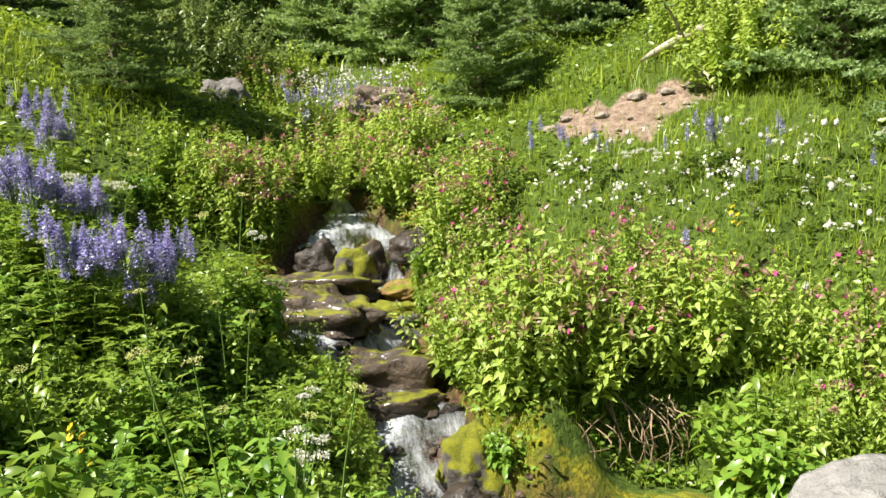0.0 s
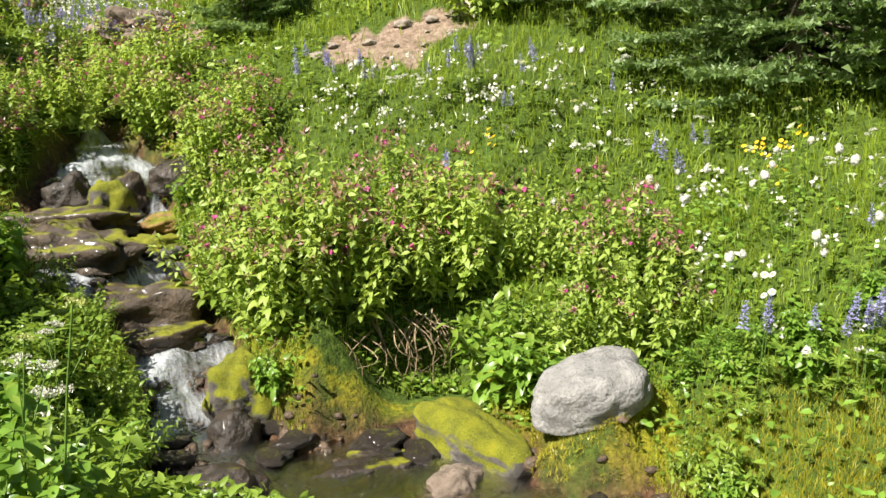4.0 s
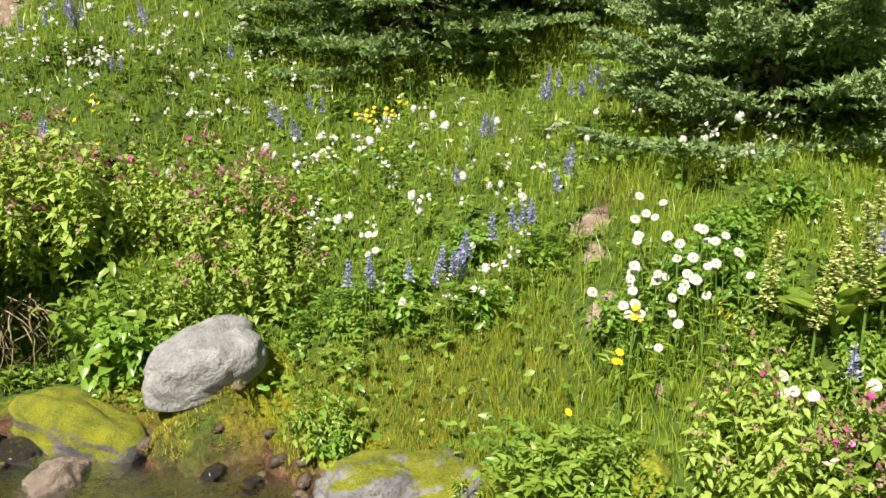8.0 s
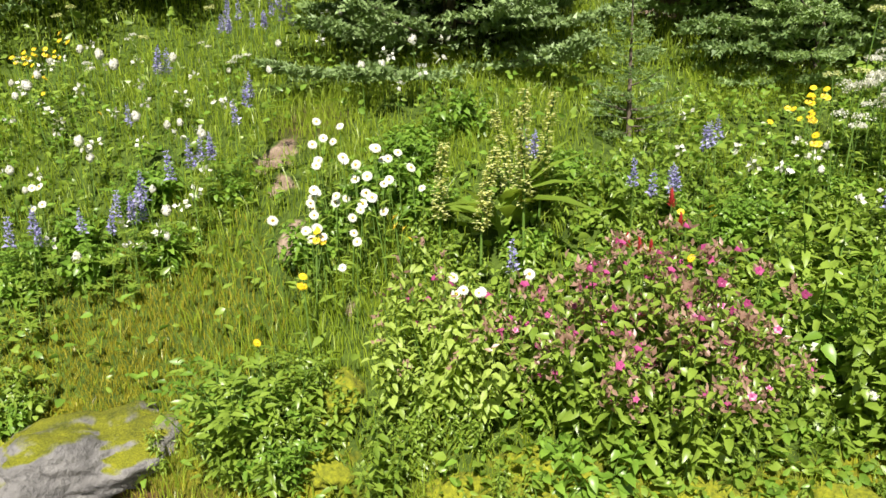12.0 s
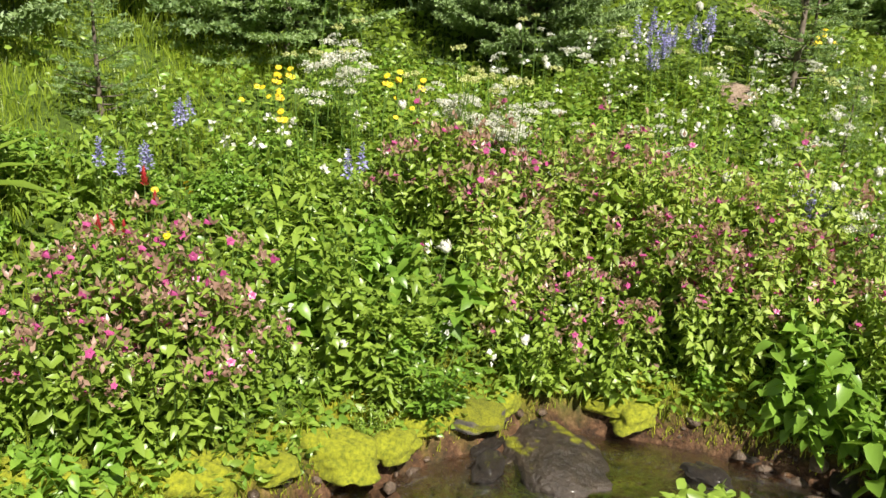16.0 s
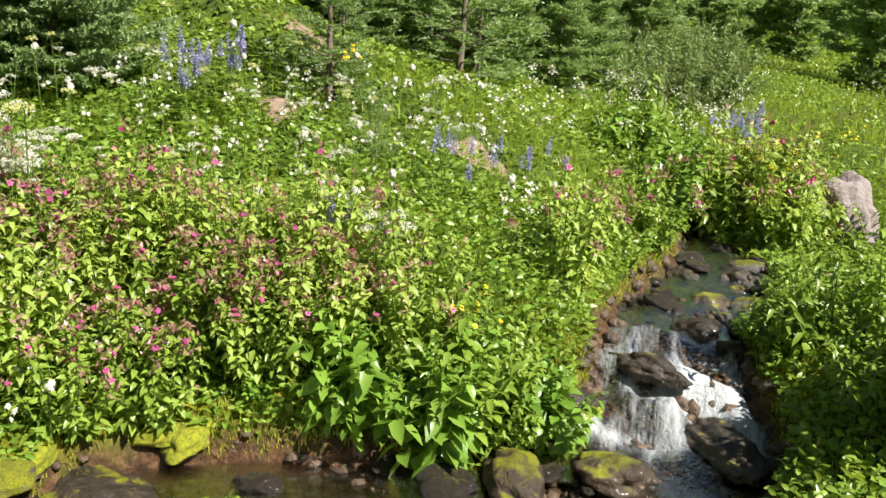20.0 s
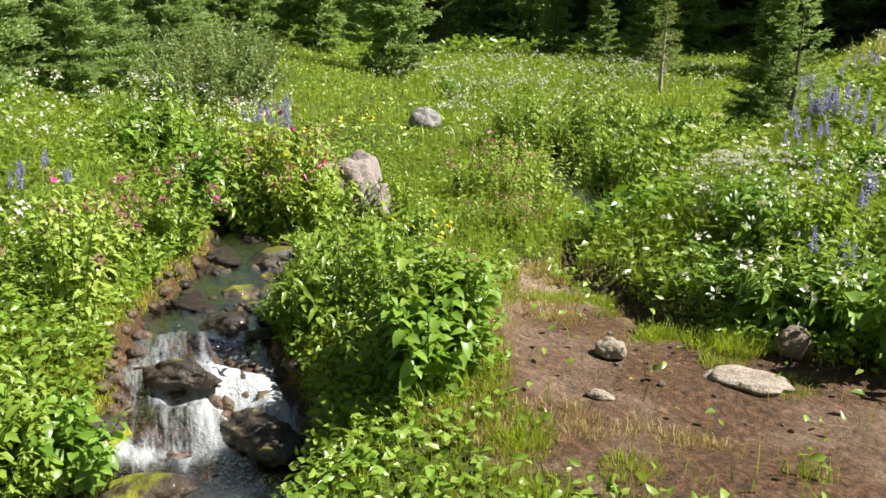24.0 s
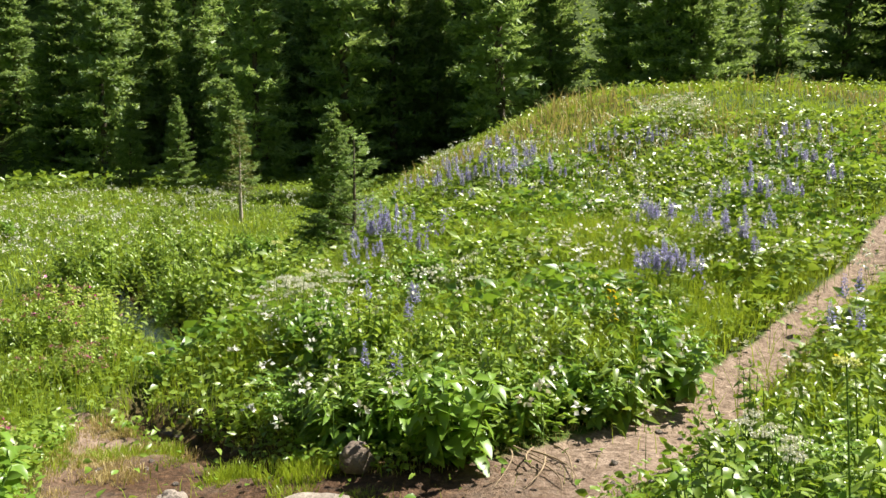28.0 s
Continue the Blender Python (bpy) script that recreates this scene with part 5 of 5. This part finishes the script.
LUPIN = [(-1.73, 4.1, 0.07, 0.69, -0.32, 0.8, 9), (-1.38, 3.88, 0.07, 0.19, -0.09, 0.28, 4), (-2.89, 5.89, 0.09, 0.24, -0.15, 0.31, 4), (-1.59, 3.18,
    0.05, 0.13, -0.12, 0.25, 3), (4.18, 3.48, 0.15, -0.28, 0.2, 0.2, 7), (-1.11, 9.01, 0.76, -0.68, -0.03, 0.31, 16), (0.94, 6.33, 0.3, -0.14, 0.03,
    0.2, 7), (1.9, 6.09, 0.29, -0.01, 0.06, 0.17, 7), (5.69, -1.93, -0.02, -0.16, 0.23, -0.05, 6), (8.19, -8.91, 0.36, -1.0, 0.16, -0.13, 12), (4.85,
    -3.64, 0.18, -0.66, 0.2, -0.12, 8), (1.58, -8.99, -0.24, 0.14, 0.18, -0.96, 8)]
LUPIN2 = [(0.7, -12.84, -1.43, 1.56, 0.08, -1.56, 26), (-0.91, -7.47, -0.16, -0.01, -0.05, -0.33, 6), (-1.67, -8.44, -0.29, -0.05, -0.16, -0.64, 7),
    (-2.69, -10.46, -0.53, 0.12, -0.19, -0.63, 9), (-1.5, -12.5, -0.81, 0.29, -0.09, -0.65, 9), (1.05, -6.83, -0.16, 0.04, 0.09, -0.51, 3), (0.95,
    -5.59, -0.09, 0.0, 0.04, -0.2, 2), (4.08, -2.17, -0.03, -0.11, 0.06, -0.01, 2), (2.3, -12.6, 0.4, 0.0, 0.1, -0.5, 14), (-1.2, -9.1, 0.35, 0.0,
    0.0, 0.2, 10), (-2.2, -10.0, 0.45, 0.0, 0.0, 0.25, 10), (0.7, -14.6, 0.7, 0.1, 0.0, 0.4, 18), (-3.2, -12.6, 0.7, 0.0, 0.0, 0.3, 10), (-1.77,
    -6.32, -0.15, -0.05, -0.1, -0.28, 4), (5.58, -1.79, 0.0, -0.17, 0.25, -0.05, 6), (1.18, -9.26, -0.23, 0.09, 0.1, -0.77, 4)]
YELLOW_PATCH = [(3.2, 4.12, 0.01, -0.3, 0.25, 0.36, 12), (1.75, 5.03, 0.07, -0.04, 0.01, 0.03, 4), (4.59, 0.34, 0.08, -0.12, 0.09, 0.02, 9), (5.96,
    -2.86, 0.02, -0.11, 0.13, -0.05, 6), (6.93, -8.14, -0.15, -0.34, 0.62, -0.67, 10), (3.5, -2.56, -0.07, -0.23, 0.05, -0.02, 7), (7.21, -9.85,
    -0.55, -0.26, 0.62, -0.78, 12), (3.16, -5.23, -0.04, -0.26, 0.37, -0.54, 8), (-0.45, -6.67, -0.15, -0.02, -0.02, -0.24, 7), (-0.22, 7.84, 0.16,
    -0.23, 0.0, 0.18, 8), (-1.29, 2.71, 0.01, 0.09, -0.05, 0.1, 2), (4.77, -0.24, 0.04, -0.12, 0.1, 0.01, 6)]
WHITE_PATCH = [(2.03, 5.68, 1.36, -0.46, 0.17, 0.48, 60), (2.99, 3.47, 0.32, -0.79, 0.58, 0.78, 46), (4.93, -2.42, 1.34, -2.56, 0.65, -0.22, 90),
    (5.64, -1.92, 0.21, -1.32, 0.57, -0.11, 40), (4.37, 0.21, 0.38, -0.87, 0.23, 0.04, 14), (4.41, -2.25, -0.08, -0.31, 0.12, -0.04, 10), (4.44,
    -3.44, 0.07, -0.29, 0.21, -0.13, 12), (1.91, -7.3, -0.43, 0.25, 0.26, -0.91, 24), (1.68, 5.88, 0.9, -0.2, 0.11, 0.36, 30), (4.33, 2.53, 0.27,
    -0.66, 0.74, 0.54, 14)]
WHITE2 = [(0.26, -7.75, -2.06, -0.01, 0.08, -3.19, 50), (-1.14, -12.59, -2.59, 0.85, -0.2, -1.9, 110), (9.82, -18.45, -2.99, -1.45, 2.16, -3.89, 120),
    (6.72, -13.78, -1.45, -1.1, 1.46, -2.79, 60), (-2.12, -14.55, -0.56, 0.21, -0.11, -0.69, 40), (0.92, -15.31, -1.33, 2.09, 0.09, -1.55, 50),
    (-1.16, 9.47, 1.04, -0.93, -0.07, 0.65, 50), (9.03, -8.1, 0.93, -2.55, 2.76, -2.25, 60), (9.57, -9.27, 0.08, -1.66, 2.16, -1.91, 60), (7.21,
    -20.03, -1.88, -0.61, 1.0, -2.67, 60)]
UMBEL = [(4.57, -0.73, 0.08, -0.32, 0.14, 0.0, 26), (4.62, 0.08, 0.13, -0.24, 0.24, 0.03, 14), (-2.36, 5.39, 0.08, 0.63, -0.32, 0.75, 7), (-1.21,
    5.21, 0.13, 0.49, -0.12, 0.57, 3), (-0.54, 2.87, 0.09, 0.22, -0.11, 0.64, 4), (-0.74, -4.01, -0.24, -0.04, -0.18, -0.6, 5), (1.73, -6.98, -0.3,
    0.21, 0.16, -0.55, 10), (3.93, -2.4, -0.06, -0.1, 0.08, -0.04, 3)]
DAISY = [(3.15, 2.07), (3.15, 1.91), (3.07, 1.97), (3.05, 1.85), (3.01, 1.98), (3.05, 1.66), (3.09, 1.63), (3.11, 1.58), (2.98, 1.7), (2.94, 1.74),
    (3.08, 1.49), (3.05, 1.43), (3.0, 1.52), (2.9, 1.86), (2.93, 1.64), (2.94, 1.58), (2.9, 1.62), (2.83, 1.72), (2.84, 1.81), (2.92, 1.53), (2.9,
    1.51), (2.82, 1.63), (2.79, 1.77), (2.76, 1.72), (2.77, 1.67), (2.78, 1.59), (2.73, 1.78), (2.73, 1.74), (2.75, 1.68), (2.76, 1.09), (2.81, 1.05),
    (2.83, 0.92), (2.51, 3.12), (2.45, 3.12)]
LONE_LUPIN = [(2.35, 2.95), (2.3, 2.93), (2.49, 2.76), (2.5, 2.69), (2.59, 2.65), (2.58, 2.61), (2.65, 2.52), (2.8, 2.44), (2.97, 2.5), (3.1, 2.47),
    (3.28, 2.52), (2.03, 5.57), (2.24, 5.67), (2.76, 4.53), (2.76, 4.39), (1.46, 5.15), (2.87, 0.98), (3.43, 1.15), (3.27, 3.25), (2.86, 5.45), (2.37,
    5.75), (3.11, 4.71), (2.98, 3.02), (3.73, 0.65), (3.51, 0.78), (3.99, 0.63), (4.05, 0.6), (4.28, -0.16), (4.09, -0.09), (4.12, -2.2), (4.14,
    -2.1), (4.73, -2.96), (4.68, -3)]
LONE_YELLOW = [(2.86, 1.37), (2.84, 1.38), (2.53, 1.58), (2.36, 1.69), (2.66, 1.67), (4.25, 0.24), (3.71, 0.51), (3.59, 0.58), (3.59, 0.56), (3.41,
    0.48), (3.72, -2.03), (-1.53, -5.81), (3.02, 3.68), (2.97, 3.28)]
PAINTBRUSH = [(3.55, 0.61), (3.57, 0.63), (3.38, 0.65), (3.35, 0.69), (4.6, -12.78), (3.35, 0.65)]

bright = [monkeyflower(.58, .2, 16, f, m, l, PINK) for f, m, l in
          ((9, LEAF, "leafy monkeyflower clump with many magenta-pink flowers"), (5, LEAF_LIME, "leafy monkeyflower clump with a few pink flowers"),
           (2, LEAF_LIME, "light green monkeyflower clump with faded tops"), (0, LEAF_LIME, "leafy green monkeyflower clump without flowers"), (12, LEAF, "monkeyflower clump thick with pink flowers"))]
calm = [bright[1], bright[2], bright[2], bright[3]]
for i, p in enumerate(MONKEY):
    spread_out([bright[0], bright[4]] if i == 5 else bright if i in (6, 7, 8) else calm + bright[:2], [p], (.75, 1.15), turn=50)
herbs = [monkeyflower(.42, .2, 12, 0, m, l, PINK, k, "plant", s, w) for m, l, s, w, k in
         ((LEAF, "bushy green herb with pointed leaves", .085, .4, "leafy_herb"), (LEAF, "green herb with broad leaves", .06, .6, "roundleaf_herb"), (LEAF_DEEP, "deep green herb with broad leaves", .1, .55, "roundleaf_herb"), (LEAF, "fresh green herb with many narrow leaves", .07, .3, "leafy_herb"))]
spread_out(herbs, [p for p in HERB + HERB2 if p[0] < 2 or p[1] < 0], (.7, 1.3))
spread_out(herbs, [p for p in HERB + HERB2 if p[0] >= 2 and p[1] >= 0], (.4, .7))
spread_out(bright[1:3], [(2.68, 1.12, .1, -.14, .1, .06, 4)], (.75, .95), turn=50)
spread_out(bright[:3], [(-.6, 6.9, .32, 0, 0, .14, 8), (-1.5, 6.45, .26, 0, 0, .16, 8), (-1.0, 7.1, .3, 0, 0, .15, 5)], (.85, 1.15), turn=50)
spread_out(calm, [(.5, 4.38, .25, 0, 0, .18, 9), (1.3, 4.6, .3, 0, 0, .15, 6)], (1.1, 1.4), turn=50)
big = [monkeyflower(.55, .16, 5, 0, m, l, PINK, "broadleaf_herb", "plant", .12, .5) for m, l in ((LEAF, "tall herb with large soft green leaves"), (LEAF_DEEP, "tall herb with large deep green leaves"))]
spread_out(big, [(2.2, -3.95, .2, 0, 0, .3, 4), (-1.15, -3.7, .35, 0, 0, .35, 5)], (.7, 1.1))
pinnates = [pinnate_herb(.5, 7, "valerian plant with fresh green divided leaves", LEAF), pinnate_herb(.42, 8, "low valerian plant with deep green divided leaves", LEAF_DEEP, .056)]
for i in range(110):          # the herb bank that ends along the brook
    y = 1.45 + 3.4 * rng.uniform()
    x = -.3 - .45 * max(0, y - 2.9) - abs(rng.normal()) * (.3 + .25 * y)
    kind = pinnates if rng.uniform() < .45 else (big if y < 3 else herbs)
    put(kind, x, y, (.62, .95) if y < 2.4 else (.7, 1.05), 0, 8)
spread_out(pinnates, [(2.21, 1.62, .1, -.16, .12, .12, 5), (2.15, -3.9, .15, -.1, .2, -.3, 5), (.9, -5.55, .5, 0, 0, .3, 9), (-.6, -6.1, .8, .5, 0, .3, 8), (-.9, -4.3, .3, .3, 0, .3, 6), (3.55, -.35, .25, -.2, .1, .1, 6)], (.6, .95))
longleaf = [monkeyflower(.46, .15, 6, 0, m, l, PINK, "longleaf_herb", "plant", .17, .27) for m, l in ((LEAF_DEEP, "dark green herb with long arching leaves at the trail's edge"), (LEAF, "green herb with long arching leaves at the trail's edge"))]
lupins = [flower("lupine", l, "lupine", "spike", h, z, BLUE, LEAF, 6, .055, 0, n, True) for l, h, z, n in
          (("blue-violet lupine with one tall spike", .42, .036, 1), ("blue-violet lupine with two spikes", .46, .038, 2), ("short blue lupine with three pale-tipped spikes", .38, .034, 3))]
tall_lupins = [flower("lupine", l, "lupine", "spike", h, .045, BLUE, LEAF, 14, .075, 0, n, True) for l, h, n in (("tall violet-blue lupine with many dense spikes", .66, 8), ("violet-blue lupine with five dense spikes", .6, 5))]
spread_out(tall_lupins, [(-1.6, 4.05, .3, .22, -.1, .16, 15), (-2.05, 4.45, .25, .2, -.1, .3, 9), (-2.75, 5.7, .2, .2, -.1, .3, 6)], (.85, 1.12))
spread_out(lupins, LUPIN[4:], (.75, 1.05))
spread_out(lupins, LUPIN2, (.95, 1.3))
for x, y in LONE_LUPIN:
    put(lupins, x, y)
daisies = [flower("daisy", "white mountain daisy with a yellow eye", "daisy", "daisy", h, .02, WHITE, LEAF, 6, .07, .2) for h in (.3, .34, .37)]
for x, y in DAISY:
    put(daisies, x, y, turn=35)
    if rng.uniform() < .6:
        put(daisies, x + rng.normal() * .05, y + rng.normal() * .05, turn=35)
knobs = [flower("bistort", l, "bistort", "knob", h, z, WHITE, LEAF, 3, .06, .25) for l, h, z in
         (("thin-stemmed white bistort in the grass", .28, .042), ("white bistort with a small head", .3, .034), ("tall white bistort with a full head", .34, .05))]
spread_out(knobs, [(*p[:6], round(p[6] * .27)) for p in WHITE_PATCH + [(3.0, 3.3, .6, -.7, .35, .4, 60), (4.0, 2.6, .4, -.5, .3, .3, 18), (.4, -6.6, -1.3, 0, 0, -1.0, 50), (1.6, -7.2, -.4, .2, .2, -.7, 30), (2.6, 4.6, .8, -.6, .4, .5, 40)]], (.8, 1.15))
umbels = [flower("valerian", l, "valerian", "umbel", h, z, m, LEAF, 8, .08, .35, n) for l, h, z, m, n in
          (("valerian with a creamy white flower cluster", .55, .035, WHITE, 2), ("tall valerian with cream seed clusters", .7, .04, CREAM, 1), ("valerian with flat white clusters", .48, .045, WHITE, 3))]
buds = flower("valerian", "tall leaning valerian stalk with a small cream bud cluster", "valerian", "umbel", .78, .026, CREAM, LEAF, 8, .06, .35)
spread_out(umbels, UMBEL, (.8, 1.15))
for x, y in ((-1.08, 3.86), (-.98, 3.7), (-.41, 1.95), (-.34, 2.0), (-.55, 1.85), (-.62, 2.3), (-1.2, 3.2), (-1.3, 2.6), (-1.75, 3.6), (-.75, 2.8)):
    put([buds], x, y, (.85, 1.1), 0, 10)
spread_out(umbels, [(2.5, 5.6, 1.2, -.4, .2, .5, 14), (3.3, 3.7, .6, -.6, .4, .5, 10), (5.0, -2.4, .5, -1.4, .5, -.1, 40), (5.6, -1.3, .2, -.7, .3, 0, 16), (.2, -6.8, -1.2, 0, 0, -.9, 14)], (.55, .85))
arnicas = [flower("arnica", l, "arnica", "daisy", h, .016, YELLOW, LEAF, 7, .07, .35, n) for l, h, n in (("yellow arnica with one bright head", .32, 1), ("yellow groundsel with several heads", .38, 3))]
spread_out(arnicas, YELLOW_PATCH, (.8, 1.2), turn=40)
for x, y in LONE_YELLOW:
    put(arnicas, x, y)
brushes = [flower("paintbrush", "crimson paintbrush on a leafy stem", "paintbrush", "brush", .34, .03, RED, LEAF, 8, .05, .2)]
for x, y in PAINTBRUSH:
    put(brushes, x, y)
spread_out(herbs, [(5.0, -10.6, -1.0, 0, .5, -1.0, 8), (3.8, -9.8, -.7, .2, .6, -1.6, 12), (6.0, -6.4, -.6, -1.0, 1.0, -.9, 10)], (1.3, 1.9))
shrubs = [monkeyflower(1.2, .75, 30, 0, WILLOW, "grey-green willow shrub at the foot of the forest", PINK, "willow_shrub", "shrub", .11, .35)]
spread_out(shrubs, [(10.4, -9.6, 1.0, -1.0, .5, .4, 8), (12, -11, 1.5, -1.5, 1, .5, 6), (-3.2, 10.6, .7, .3, 0, .8, 4)], (.7, 1.1))
limes = [monkeyflower(.7, .4, 20, 0, LEAF_LIME, "yellow-green shrub on the sunny slope", PINK, "low_shrub", "shrub", .09, .5)]
spread_out(limes, [(2.7, 7.6, .4, .2, 0, .4, 5), (-2.6, 11.2, .8, 0, 0, .4, 6), (2.4, 8.3, .4, .2, .1, .2, 3), (-.5, 7.4, .5, .1, 0, .3, 5), (-.95, 6.9, .2, 0, 0, .3, 3)], (.6, 1.0))
for line, n in ((BROOK[5:], 76), (FORK[3:7], 26)):     # plants hanging over the water's edge
    for _ in range(n):
        i = rng.integers(len(line) - 1)
        a, b = np.array(line[i]), np.array(line[i + 1])
        c = a + (b - a) * rng.uniform()
        t_ = unit((b - a)[:2])
        off = rng.choice([-1, 1]) * (c[3] + rng.uniform(.04, .16))
        put(herbs, c[0] - t_[1] * off, c[1] + t_[0] * off, (.35, .75), 0, 14)
spread_out(herbs + calm, [(4.85, -5.85, .22, -.15, .15, .15, 12), (5.2, -5.7, .2, -.2, .2, .2, 6)], (1.2, 1.7))
spread_out(arnicas, [(4.8, -5.9, .3, -.2, .2, .2, 14)], (.9, 1.2), .35)
spread_out(herbs, [(3.6, .9, .5, 0, 0, .4, 14), (4.2, .2, .4, -.2, .2, .3, 12), (3.0, 1.2, .2, 0, 0, .3, 5)], (.4, .7))
spread_out(umbels[::2], [(4.62, -.66, .06, -.27, .12, .02, 22), (4.8, .06, .1, -.15, .1, .02, 8)], (.75, 1.0))
spread_out([herbs[2], pinnates[1]], [(3.08, 1.72, .25, -.2, .12, .15, 12), (2.75, 2.75, .3, -.3, .15, .15, 8), (3.7, 1.75, .2, -.2, .2, .2, 7), (2.3, 3.2, .2, -.1, .1, .1, 4), (3.9, .6, .2, -.3, .2, .1, 8)], (.4, .62))
spread_out(herbs, [(4.2, -13.0, 1.3, .2, 0, 1.2, 9), (8.6, -15.8, 2.0, -.8, .5, 1.2, 8)], (.9, 1.3))
spread_out(herbs, [(.6, -6.0, .6, 0, 0, .4, 8)], (.8, 1.1))
spread_out(longleaf, [(.95, -5.42, .25, 0, 0, .15, 5), (.4, -5.55, .35, -.1, 0, .12, 8), (-.15, -6.0, .3, -.3, .1, .1, 7), (-.8, -6.65, .3, -.4, .1, .1, 7), (.3, -6.3, .5, 0, 0, .3, 6)], (.75, 1.1))
spread_out(herbs, [(3.5, -7.0, .4, .1, 0, .2, 4), (3.9, -10.2, .7, .3, 0, .5, 9), (2.5, -9.6, .5, 0, 0, .8, 10)], (.6, .95))
spread_out(lupins, [(1.72, -9.9, .35, .1, 0, .35, 16), (-.89, -7.5, .15, 0, 0, .2, 7), (.7, -13.0, .9, .4, 0, .5, 24), (-1.65, -8.5, .25, 0, 0, .2, 7), (-3.0, -11.1, .4, 0, 0, .4, 9), (7.9, -8.75, .4, -.6, .2, .1, 16)], (1.0, 1.3))
spread_out(umbels[::2], [(-2.15, -14.7, .7, .1, 0, .4, 18), (1.74, -7.05, .25, .1, 0, .3, 9)], (.8, 1.1))
spread_out(bright[:2], [(3.5, -7.0, .4, .1, 0, .2, 6), (2.55, -4.62, .12, 0, 0, .1, 3)], (.45, .65))
drop_(shrubs + limes)
lily = corn_lily()
lily.matrix_world = pose(3.24, 1.16, float(height(3.24, 1.16)) - .02)
drop_(longleaf + pinnates + [buds] + bright + herbs + big + lupins + tall_lupins + daisies + knobs + umbels + arnicas + brushes)
far_heads("white_flowers", [(*p[:6], round(p[6] * 1.2)) for p in WHITE_PATCH], .03, .27, WHITE, "many small white flowers between the grasses")
far_heads("white_flowers", [(*p[:6], round(p[6] * 2.6)) for p in WHITE2 + [(.3, -7.5, -1.6, 0, 0, -1.4, 40), (-1.8, -9.5, -1.5, 0, 0, -2, 60)]], .036, .36, WHITE, "countless small white flowers across the meadow")
far_heads("blue_flowers", [(.7, -12.8, -1.6, 1.4, .1, -1.5, 60), (-1.6, -12.4, -1.2, .3, -.1, -.9, 40), (-1.2, 9, .8, -.6, 0, .4, 50), (1.2, -9.5, .5, .2, .1, -.8, 20), (-1.0, -7.6, .3, 0, 0, .4, 10)], .03, .42, BLUE, "drifts of blue lupine far off", "spike")
